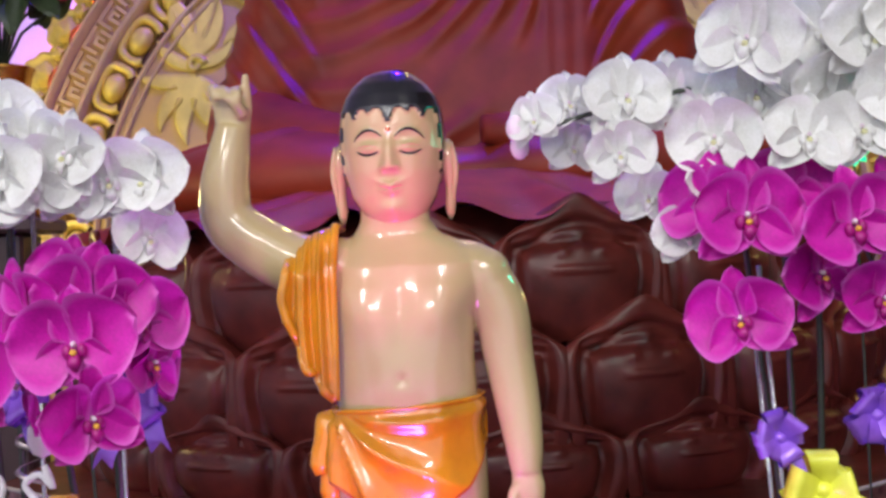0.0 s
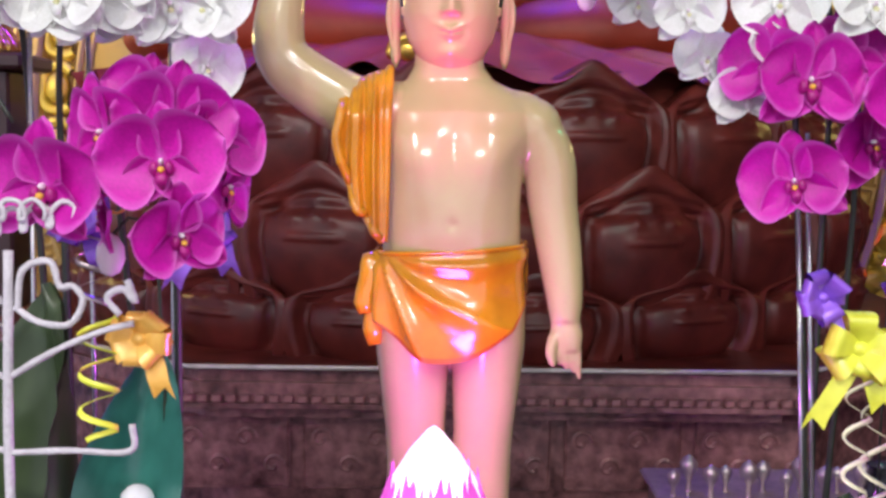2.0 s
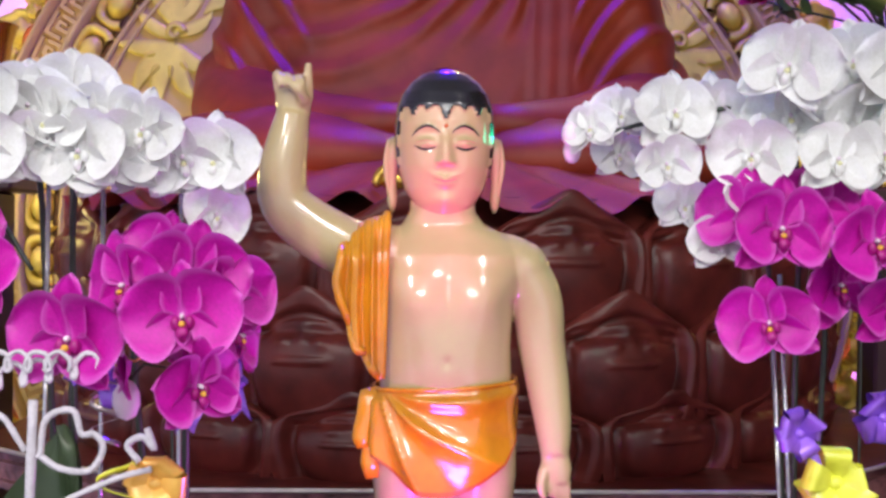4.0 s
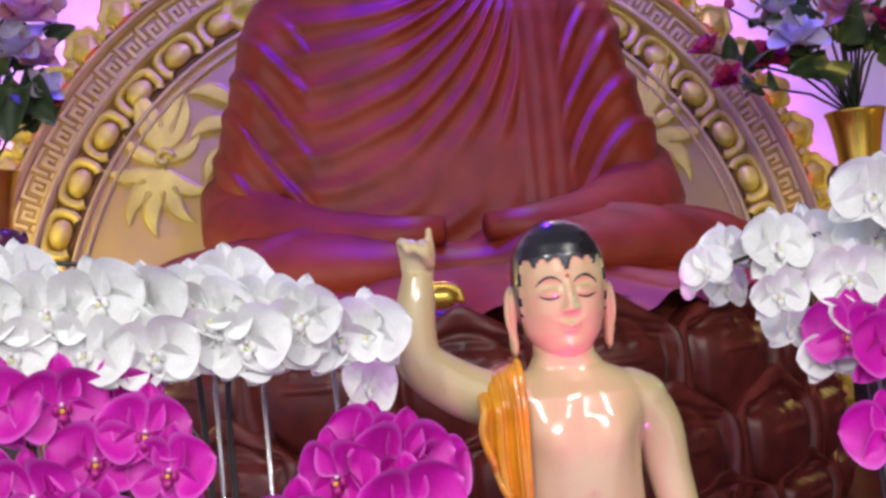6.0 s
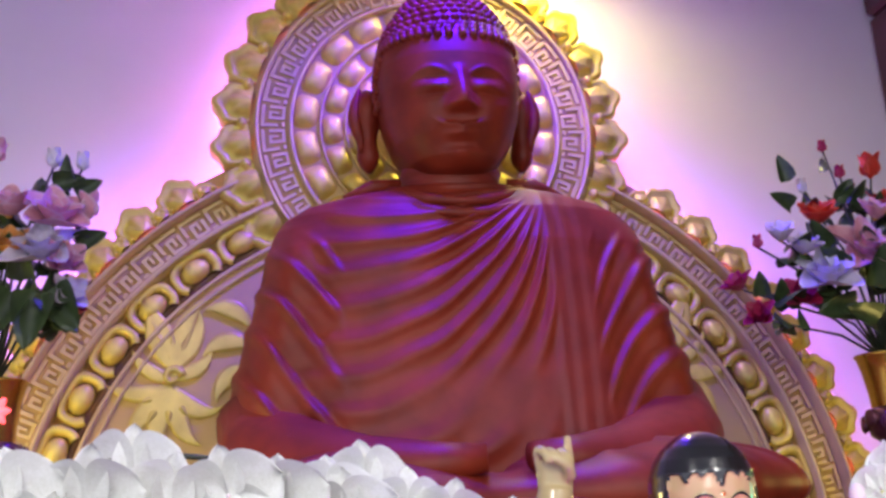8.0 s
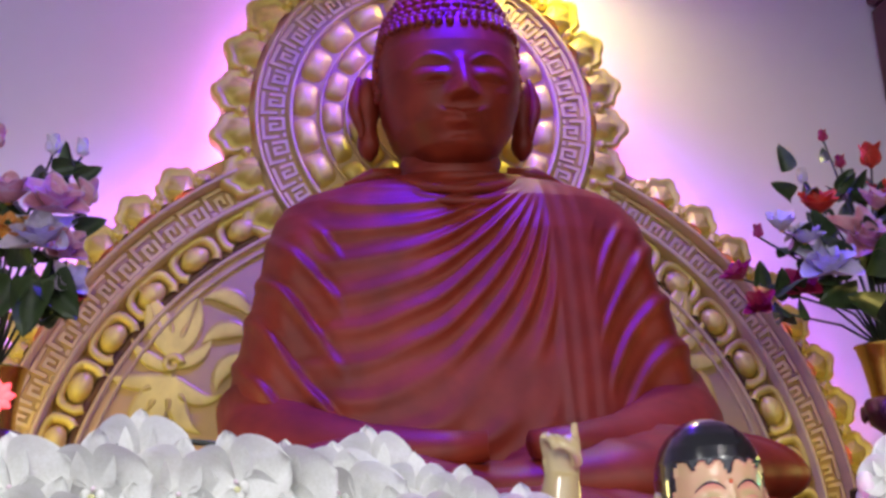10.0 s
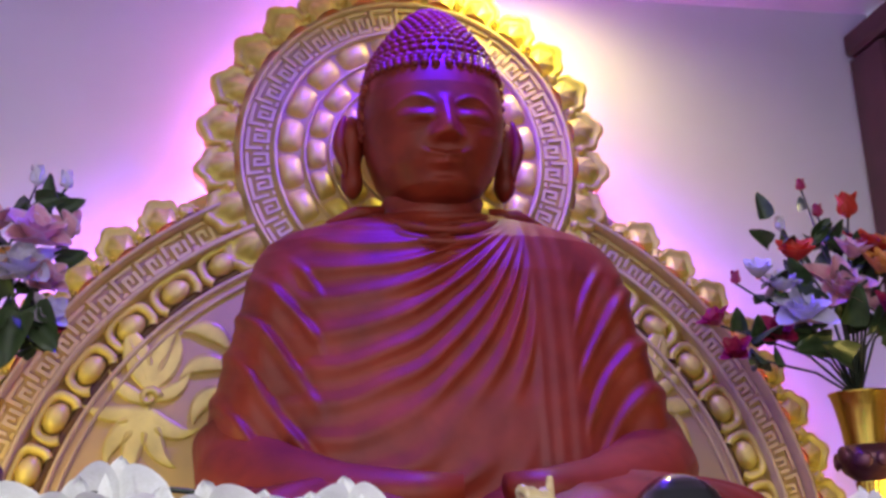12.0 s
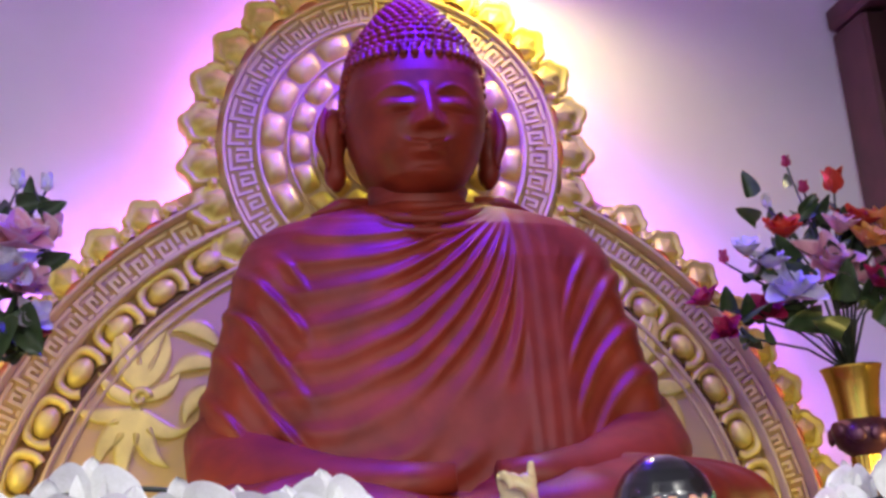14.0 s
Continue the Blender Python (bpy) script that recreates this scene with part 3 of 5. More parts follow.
            if math.sin(u) > -0.10 - 0.5 * max(0, zz - 0.75):
                s.ball(head_point(u, zz, 0.160, 0.160, 0.294, (X0, 1.335, 1.203), 0.0, 0.001), 0.0105, 0, 8, 6)
        golden += 1
    for i in range(13):
        z = (1.530, 1.549, 1.568, 1.586, 1.603, 1.619, 1.634, 1.648, 1.660, 1.672, 1.684, 1.694, 1.700)[i]
        r = lerp_table(CROWN, z)[0] - 0.002
        cnt = max(3, int(2 * math.pi * r / 0.0215))
        for j in range(cnt):
            u = 2 * math.pi * (j + 0.5 * (i % 2)) / cnt
            s.ball((X0 + 0.006 + r * math.cos(u), 1.362 + r * 1.02 * math.sin(u), z), (0.0115, 0.0115, 0.0085), 0, 8, 6)
    # forearms to the joined hands
    for sx in (-1, 1):
        s.tube([(X0 + sx * 0.42, 1.32, 0.70), (X0 + sx * 0.41, 1.24, 0.63), (X0 + sx * 0.35, 1.14, 0.585), (X0 + sx * 0.25, 1.06, 0.565), (X0 + sx * 0.13, 0.99, 0.572), (X0 + sx * 0.04, 0.97, 0.575)], [0.10, 0.105, 0.10, 0.080, 0.045, 0.03], 0, 24, 0.8)
    # crossed legs under the robe
    nn, mm = 220, 60
    rows = []
    for i in range(mm + 1):
        e = -math.pi / 2 + math.pi * i / mm
        row = []
        for j in range(nn):
            u = 2 * math.pi * j / nn
            cx, sy = math.cos(u), math.sin(u)
            x = math.copysign(abs(cx) ** 0.72, cx) * 0.655
            y = math.copysign(abs(sy) ** 0.9, sy) * (0.36 if sy < 0 else 0.3)
            y += 0.06 * bell(x, 0.14) * (1 if sy < 0 else 0)
            ce, se = math.cos(e), math.sin(e)
            k = ce ** 0.38 if ce > 0 else 0
            top = 0.085 + 0.02 * bell(abs(x) - 0.45, 0.2) - 0.03 * bell(x, 0.2)
            zz = 0.50 + (se * top if se > 0 else se * 0.075)
            t = 16 * math.hypot(x * 0.8, y + 0.9) * 3 + 3 * noise.noise((x * 3, y * 3, 2))
            f = 0.008 * max(0, math.sin(t)) ** 2
            row.append((X0 + x * k, 1.235 + y * k - (f if sy < 0 else 0) * k, zz + f * max(0, se)))
        rows.append(row)
    s.grid(rows, 0, True)
    # skirts of the robe that spread in pleats over the throne's top
    rows = []
    for i in range(21):
        t = i / 20
        row = []
        for j in range(241):
            u = -1 + 2 * j / 240
            a = u * 1.25
            pleat = (0.5 + 0.5 * math.cos(a * 30 + 2.5 * noise.noise((u * 3, 0, 7)))) ** 1.4
            out = 0.30 + 0.30 * t + 0.012 * math.sin(a * 13) * t
            row.append((X0 + math.sin(a) * out * 1.22, 1.20 - math.cos(a) * out, 0.500 - 0.100 * t ** 0.9 + 0.030 * pleat * t))
        rows.append(row)
    s.grid(rows, 0)
    ob = part("seated_statue", s, M_WOOD)
    return tagged(ob, "large seated temple statue of red-brown carved wood in folded robes", "statue")


seated_statue()


def fused(shape, voxel, rounds):
    """Melts overlapping limbs into one smooth skin and gives its vertices and faces."""
    ob = new("skin", shape.mesh("skin", M_SKIN))
    rm = ob.modifiers.new("melt", "REMESH")
    rm.mode, rm.voxel_size = "VOXEL", voxel
    sm = ob.modifiers.new("soften", "SMOOTH")
    sm.factor, sm.iterations = 0.5, rounds
    bpy.context.view_layer.update()
    me = bpy.data.meshes.new_from_object(ob.evaluated_get(bpy.context.evaluated_depsgraph_get()))
    vs, fs = [tuple(v.co) for v in me.vertices], [tuple(f.vertices) for f in me.polygons]
    bpy.data.objects.remove(ob)
    bpy.data.meshes.remove(me)
    return vs, fs


def standing_statue():
    whole, s = Shape(), Shape()
    SK, HR, RB, HM, INK, LIP = range(6)

    def body(tab, k, n=64, fn=None, m=70, cap=True, p=0.9):
        rows = []
        z0, z1 = tab[0][0], tab[-1][0]
        for i in range(m + 1):
            z = z0 + (z1 - z0) * i / m
            cx, cy, w, d = lerp_table(tab, z)
            row = []
            for j in range(n):
                u = 2 * math.pi * j / n
                c, q = math.cos(u), math.sin(u)
                e = fn(c, q, z) if fn else 0.0
                row.append((cx + math.copysign(abs(c) ** p, c) * (w + e), cy + math.copysign(abs(q) ** p, q) * (d + e), z))
            rows.append(row)
        s.grid(rows, k, True, (cap, cap))

    def chest(c, q, z):
        if q > 0:
            return 0.0
        e = 0.006 * bell(abs(c) - 0.45, 0.3) * bell(z - 0.305, 0.025)
        e -= 0.003 * bell(c, 0.12) * bell(z - 0.315, 0.04)
        e += 0.006 * bell(c, 0.6) * bell(z - 0.245, 0.03)
        e -= 0.004 * bell(c, 0.05) * bell(z - 0.248, 0.005)
        return e

    # trunk
    body([(0.20, 0, 0.015, 0.062, 0.048), (0.225, 0, 0.013, 0.062, 0.048), (0.26, 0, 0.012, 0.061, 0.046), (0.30, 0.0, 0.012, 0.063, 0.045), (0.325, 0.001, 0.014, 0.073, 0.042), (0.345, 0.002, 0.016, 0.077, 0.037),
          (0.358, 0.002, 0.018, 0.067, 0.031), (0.366, 0.0, 0.019, 0.052, 0.028), (0.373, -0.003, 0.020, 0.039, 0.026), (0.385, -0.004, 0.020, 0.031, 0.026), (0.40, -0.004, 0.022, 0.031, 0.027)], SK, 72, chest, 90)
    # legs and feet
    for sx in (-1, 1):
        body([(-0.098, sx * 0.030, 0.012, 0.019, 0.022), (-0.06, sx * 0.030, 0.016, 0.021, 0.023), (-0.02, sx * 0.030, 0.016, 0.026, 0.028), (0.03, sx * 0.030, 0.014, 0.027, 0.029), (0.06, sx * 0.031, 0.012, 0.0275, 0.031),
              (0.10, sx * 0.0325, 0.012, 0.031, 0.036), (0.14, sx * 0.034, 0.013, 0.034, 0.042), (0.19, sx * 0.034, 0.015, 0.034, 0.044)], SK, 40, None, 60)
        s.ball((sx * 0.030, -0.012, -0.09), (0.020, 0.042, 0.014), SK, 20, 10)
    # raised arm
    def spline(pts, n=28):
        out = []
        P = [Vector(p) for p in pts]
        P = [P[0] * 2 - P[1]] + P + [P[-1] * 2 - P[-2]]
        for i in range(1, len(P) - 2):
            for j in range(n // (len(P) - 3) + 1):
                t = j / (n // (len(P) - 3) + 1)
                a, b, c, d = P[i - 1:i + 3]
                out.append(0.5 * ((2 * b) + (c - a) * t + (2 * a - 5 * b + 4 * c - d) * t * t + (3 * b - a - 3 * c + d) * t ** 3))
        out.append(P[-2])
        return out

    def limb(pts, rads, flat=1.0, n=24):
        path = spline(pts)
        L = len(path) - 1
        tab = [(i / (len(rads) - 1), r) for i, r in enumerate(rads)]
        s.tube(path, [lerp_table(tab, i / L)[0] for i in range(L + 1)], SK, n, flat)

    limb([(-0.050, 0.016, 0.342), (-0.090, 0.014, 0.349), (-0.128, 0.010, 0.370), (-0.151, 0.008, 0.392), (-0.1535, 0.008, 0.420), (-0.149, 0.010, 0.450), (-0.1445, 0.012, 0.475)], [0.030, 0.0285, 0.0265, 0.0240, 0.0225, 0.0195, 0.0155])
    limb([(-0.1445, 0.012, 0.472), (-0.144, 0.012, 0.487), (-0.143, 0.011, 0.500)], [0.0155, 0.0175, 0.0165], 0.7)
    for x0, x1, top, bend in ((-0.157, -0.159, 0.509, 1), (-0.1485, -0.150, 0.507, 1), (-0.140, -0.139, 0.506, 1), (-0.131, -0.1305, 0.522, 0)):
        if bend:
            limb([(x0, 0.010, 0.494), (x1, 0.006, top), (x1 + 0.003, -0.006, top - 0.004), (x1 + 0.005, -0.008, 0.496)], [0.0052, 0.0052, 0.0048, 0.0036], 1, 12)
        else:
            limb([(x0, 0.010, 0.488), (x1 - 0.0005, 0.009, 0.505), (x1, 0.007, top)], [0.0056, 0.0052, 0.0034], 1, 12)
    limb([(-0.132, 0.002, 0.484), (-0.138, -0.008, 0.494), (-0.146, -0.010, 0.500)], [0.006, 0.0058, 0.004], 1, 12)
    # lowered arm
    limb([(0.030, 0.018, 0.342), (0.060, 0.018, 0.336), (0.084, 0.018, 0.306), (0.091, 0.016, 0.260), (0.0970, 0.006, 0.218), (0.1005, -0.006, 0.182), (0.101, -0.012, 0.160)], [0.022, 0.0285, 0.0255, 0.0225, 0.0200, 0.0165, 0.0130])
    s.ball((0.070, 0.018, 0.331), (0.028, 0.028, 0.028), SK, 28, 16)
    limb([(0.101, -0.012, 0.165), (0.102, -0.015, 0.150), (0.103, -0.017, 0.136)], [0.0125, 0.015, 0.012], 0.65)
    for x, z, r, y in ((0.094, 0.124, 0.0046, -0.022), (0.1005, 0.120, 0.0048, -0.020), (0.107, 0.117, 0.0048, -0.018), (0.1125, 0.110, 0.0050, -0.016)):
        limb([(x - 0.001, -0.016, 0.142), (x, y, (z + 0.142) / 2), (x + 0.002, y + 0.002, z)], [r * 0.85, r * 0.78, r * 0.5], 1, 12)
    limb([(0.091, -0.018, 0.150), (0.087, -0.026, 0.136), (0.090, -0.028, 0.124)], [0.006, 0.005, 0.003], 1, 12)
    whole.add(*fused(s, 0.0013, 24), SK)
    s = whole
    # skirt with swags that rise to the knot at the hip
    def swag(c, q, z):
        if q > 0:
            return 0.001
        q2 = 0.9 + c
        a = math.atan2(0.225 - z + 0.028 * q2 * q2 * 0.55, q2 * 0.075)
        return 0.0062 * (1 - abs(math.sin(a * 8.0 + 0.4)) ** 0.8 * 1.6) + 0.0025

    rows, ks = [], []
    n, m = 120, 46
    for i in range(m + 1):
        t = i / m
        row = []
        for j in range(n):
            u = 2 * math.pi * j / n
            c, q = math.cos(u), math.sin(u)
            low = 0.127 + 0.050 * (abs(c + 0.02) ** 2.0) + (0.02 if q > 0 else 0)
            z = 0.2225 + 0.004 * c - (0.2225 - low) * t + 0.002
            w, d = lerp_table([(0.12, 0.066, 0.056), (0.15, 0.0685, 0.057), (0.19, 0.0685, 0.055), (0.2245, 0.0655, 0.051)], z)
            e = swag(c, q, z) * smooth01(0.0, 0.22, t) + 0.001 + 0.001 * math.sin(9 * u)
            row.append((math.copysign(abs(c) ** 0.9, c) * (w + e), 0.014 + math.copysign(abs(q) ** 0.9, q) * (d + e), z))
        rows.append(row)
    for i in range(m):
        ks += [HM if i >= m - 2 else RB] * n
    s.grid(rows, ks, True)
    s.tube([rows[0][j] for j in range(n)] + [rows[0][0]], 0.0022, RB, 8)
    # knotted end at the hip
    for dx, z0, z1, r in ((-0.066, 0.222, 0.140, 0.010), (-0.074, 0.220, 0.168, 0.010)):
        s.tube([(dx + 0.003 * math.sin(i), -0.004 - 0.002 * i, z0 + (z1 - z0) * i / 6) for i in range(7)], [r * q for q in (0.5, 0.95, 1.0, 0.9, 0.85, 0.9, 0.6)], RB, 12, 0.6)
    # sash over the shoulder: one heavy sheet with three soft folds and a slanting, pointed end
    rows, under = [], []
    for i in range(41):
        t = i / 40
        row, low = [], []
        for j in range(37):
            u = j / 36
            end = 0.232 + 0.072 * u ** 1.3 - 0.010 * bell(u - 0.62, 0.12)
            top = 0.377 - 0.020 * u ** 2
            z = top - (top - end) * max(0, (t - 0.20) / 0.80)
            x = -0.055 - 0.041 * u - 0.004 * bell(t - 0.75, 0.2) * u - 0.004 * t * (1 - u)
            y = 0.036 - 0.050 * smooth01(0.0, 0.26, t) - 0.016 * smooth01(0.22, 0.45, t)
            y -= 0.0050 * math.cos(u * 17 + 2.2 * t + 0.5) * smooth01(0.15, 0.5, t) + 0.0015 * math.cos(u * 39 + 5 * t)
            row.append((x, y, z + (0.004 if t < 0.20 else 0)))
            low.append((x * 0.99, y + 0.007, z))
        rows.append(row)
        under.append(low)
    s.grid(rows, RB)
    s.grid(under, RB)
    rim = [r[0] for r in rows] + rows[-1][1:] + [r[-1] for r in reversed(rows[:-1])]
    s.tube([(x, y + 0.0035, z) for x, y, z in rim], 0.0042, RB, 10)
    # head
    C, W, D, H = (-0.003, 0.022, 0.380), 0.0455, 0.048, 0.102
    head(s, C, W, D, H, SK, HR, 0.85)
    for sx in (-1, 1):
        ear(s, (C[0] + sx * 0.0485, 0.028, 0.420), sx, 0.072, 0.0072, 0.012, SK)
        brow = [(sx * (0.12 + 0.55 * t), 0.735 + 0.075 * math.sin(math.pi * min(1, t * 1.0)) ** 0.8 - 0.02 * t) for t in (i / 10 for i in range(11))]
        face_line(s, C, W, D, H, brow, 0.0013, INK, 0.85)
        eye = [(sx * (0.20 + 0.42 * t), 0.612 - 0.028 * math.sin(math.pi * t) + 0.012 * t) for t in (i / 10 for i in range(11))]
        face_line(s, C, W, D, H, eye, 0.0014, INK, 0.85)
        lid = [(sx * (0.22 + 0.38 * t), 0.655 + 0.012 * math.sin(math.pi * t)) for t in (i / 10 for i in range(11))]
        face_line(s, C, W, D, H, lid, 0.0004, LIP, 0.85)
    face_line(s, C, W, D, H, [(-0.22 + 0.44 * t, 0.318 - 0.02 * bell(t - 0.5, 0.3) + 0.01) for t in (i / 12 for i in range(13))], 0.0012, LIP, 0.85)
    s.ball((C[0], C[1] - D - 0.0005, 0.380 + 0.80 * H), (0.0022, 0.001, 0.0022), HM, 10, 6)
    # crown of hair
    s.ball((C[0] + 0.001, 0.028, 0.512), (0.022, 0.024, 0.009), HR, 24, 10)
    # low round foot that it stands on
    s.tube([(0, 0.01, z) for z in (-0.20, -0.19, -0.16, -0.12, -0.10, -0.095)], [0.085, 0.088, 0.075, 0.07, 0.078, 0.070], SK, 40)
    ob = part("standing_statue", s, [M_SKIN, M_HAIR, M_ROBE, M_ROBEHEM, M_INK, M_LIP])
    return tagged(ob, "small standing child statue in glossy cream enamel with orange wrap", "statue")


standing_statue()

# ---- throne ----
TC, TR = (0.035, 1.37), 0.76
throne = thing("lotus_throne", "dark red-brown carved wooden lotus throne with overlapping petals", "throne", m=pose(TC[0], TC[1], 0))
s = Shape()
s.grid([[(r * math.cos(a), r * math.sin(a) * (1 if math.sin(a) < 0 else 0.55), z) for a in (2 * math.pi * j / 72 for j in range(72))] for r, z in ((0.66, 0.0), (0.70, 0.06), (0.72, 0.2), (0.71, 0.35), (0.70, 0.425), (0.66, 0.43), (0.01, 0.43))], 0, True)
part("drum", s, M_THRONE, throne)


def throne_petal(w, h, bulge):
    """A broad lotus petal with a raised border, an inner panel and a pointed, out-turned tip."""
    s = Shape()
    n, m = 40, 36
    rows = []
    for i in range(m + 1):
        v = i / m
        half = w * (0.86 + 0.14 * math.sin(math.pi * min(v / 0.55, 1) * 0.5)) if v < 0.55 else w * (1 - ((v - 0.55) / 0.45) ** 2.8 * 0.42)
        row = []
        for j in range(n + 1):
            u = -1 + 2 * j / n
            tip = 0.05 * h * bell(u, 0.34) * smooth01(0.6, 1.0, v) - 0.15 * h * abs(u) ** 2 * smooth01(0.5, 1.0, v)
            y = -bulge * math.sin(math.pi * min(1, v * 0.92 + 0.05)) ** 0.7 * (1 - 0.62 * abs(u) ** 2.6)
            y -= 0.016 * smooth01(0.84, 1.0, v) * bell(u, 0.5)
            rim = smooth01(0.78, 0.86, max(abs(u), (v - 0.25) / 0.70))
            y -= 0.013 * rim
            y += 0.015 * bell(max(abs(u), (v - 0.2) / 0.72) - 0.70, 0.05)
            pr = math.hypot(u / 0.74, (v - 0.46) / 0.36 if v > 0.46 else (v - 0.46) / 0.60)
            y += 0.008 * bell(pr - 1.0, 0.08) - 0.013 * max(0.0, 1 - pr * pr)
            y -= 0.007 * bell(v - 0.50, 0.018) * (abs(u) < 0.34) + 0.010 * bell(u, 0.10) * bell(v - 0.70, 0.05) + 0.008 * bell(abs(u) - 0.22, 0.06) * bell(v - 0.64, 0.04) + 0.006 * bell(abs(u) - 0.40, 0.05) * bell(v - 0.70, 0.035)
            row.append((u * half, y, v * h + tip))
        rows.append(row)
    s.grid(rows, 0)
    # sides back to the drum
    edge = [r[0] for r in rows] + rows[-1][1:] + [r[-1] for r in reversed(rows[:-1])]
    s.grid([edge, [(x * 0.92, 0.045, z - 0.012) for x, y, z in edge]], 0)
    return s


PETAL = throne_petal(0.134, 0.200, 0.040).mesh("throne_petal", M_THRONE)
LOWPETAL = throne_petal(0.134, 0.140, 0.034).mesh("throne_petal", M_THRONE)
NP = 20
for row, (tip, out, ref) in enumerate(((0.435, 0.745, 0.204), (0.288, 0.760, 0.297), (0.140, 0.765, 0.372))):
    a_ref = math.asin((ref - TC[0]) / (out + 0.03))
    for i in range(NP):
        a = a_ref + 2 * math.pi * i / NP
        if -math.cos(a) > 0.30:
            continue
        jit = random.uniform(-1, 1)
        m = Matrix.Rotation(a + 0.004 * jit, 4, "Z") @ Matrix.Translation((0, -out, tip - (0.200 if row < 2 else 0.140) - 0.012 + 0.002 * jit)) @ Matrix.Rotation(radians(-3 + row), 4, "X")
        place("petal", PETAL if row < 2 else LOWPETAL, m, throne)

# ---- pedestal ----
ped = thing("pedestal", "dark carved wooden pedestal with a moulded ledge under the throne", "pedestal")


def prism(pts, z0, z1, k=0, s=None):
    s = s or Shape()
    s.grid([[(x, y, z0) for x, y in pts], [(x, y, z1) for x, y in pts]], k, True, (True, True))
    return s


def plan(w, front, grow=0.0):
    """The pedestal's outline: a straight front with canted corners."""
    g = grow
    return [(0.07 - w - g, front - g), (0.07 + w + g, front - g), (0.07 + w + 0.42 + g, front + 0.35 - g), (0.07 + w + 0.42 + g, 1.55), (0.07 - w - 0.42 - g, 1.55), (0.07 - w - 0.42 - g, front + 0.35 - g)]


s = prism(plan(0.43, 0.55, 0.0), -0.0044, 0.002)
part("top_board", s, M_THRONE, ped, smooth=False)
o = plan(0.43, 0.546, 0.0)
s = Shape()
s.tube([(x, y, 0.001) for x, y in (o[5], o[0], o[1], o[2])], 0.0036, 0, 8)
part("edge_strip", s, M_EDGE, ped, "pale worn edge strip")
for name, z0, z1, g in (("cove", -0.022, -0.0045, -0.012), ("frieze", -0.050, -0.0222, -0.004), ("bead", -0.058, -0.0502, 0.004), ("lower_cove", -0.076, -0.0582, -0.020), ("body", -0.9, -0.0762, -0.06)):
    part(name, prism(plan(0.43, 0.55, g), z0, z1), M_CARVED, ped, smooth=False)
DENT = Shape()
DENT.box((-0.008, -0.004, -0.006), (0.008, 0.004, 0.006), 0, 0.002)
DENT = DENT.mesh("dentil", M_CARVED, False)
for i in range(44):
    place("dentil", DENT, pose(0.07 - 0.43 + 0.02 * i, 0.549, -0.044), ped)
PANEL = Shape()
PANEL.box((-0.085, -0.005, -0.11), (0.085, 0.0, 0.0), 0, 0.004)
for k in range(4):
    x = -0.06 + 0.04 * k
    PANEL.tube([(x + 0.016 * math.cos(t) * (1 - t / 8), -0.006, -0.055 + 0.016 * math.sin(t) * (1 - t / 8) + 0.02 * (-1) ** k) for t in (0.5 * i for i in range(14))], 0.0035, 0, 6)
PANEL = PANEL.mesh("carved_panel", M_CARVED, False)
for i in range(5):
    place("carved_panel", PANEL, pose(0.07 - 0.38 + 0.19 * i, 0.6075, -0.08), ped)

# ---- halo light strip ----
for c, r, a0, a1 in ((CB, 1.075, radians(-30), radians(62)), (CB, 1.075, radians(118), radians(210)), (CS, 0.466, radians(-32), radians(212))):
    s = Shape()
    s.tube([polar(c, r, a0 + (a1 - a0) * i / 60, 0.160) for i in range(61)], 0.007, 0, 8)
    part("light_strip", s, M_LED, halo, "glowing pink light strip behind the rim")

# ---- orchids ----
def tepal(L, W, cup, wave, k=0.55, thick=0.006, n=12, m=12):
    """A petal that stands on its foot and faces -y; the attribute rim runs from 0 in the middle to 1 at its edge."""
    s = Shape()
    front, back, rim = [], [], []
    for i in range(m + 1):
        v = i / m
        half = W / 2 * (math.sin(math.pi * min(1, v ** k)) ** 0.55 if 0 < v < 1 else 0.0) + 0.02 * (1 - v)
        rf, rb = [], []
        for j in range(n + 1):
            u = -1 + 2 * j / n
            x, z = u * half, v * L
            y = cup * (u * half / W * 2) ** 2 - cup * 0.9 * v * (1 - v) + wave * math.sin(3.2 * u + 4 * v) * v - cup * 0.35 * v ** 3
            rf.append((x, y, z))
            rb.append((x * 0.985, y + thick, z * 0.99))
            rim.append(max(abs(u), 2 * abs(v - 0.5)))
        front.append(rf)
        back.append(rb)
    s.grid(front, 0)
    s.grid(back, 0)
    return s, rim + rim


def petal_mesh(name, args, material):
    s, rim = tepal(*args)
    me = s.mesh(name, material)
    at = me.attributes.new("rim", "FLOAT", "POINT")
    at.data.foreach_set("value", rim)
    return me


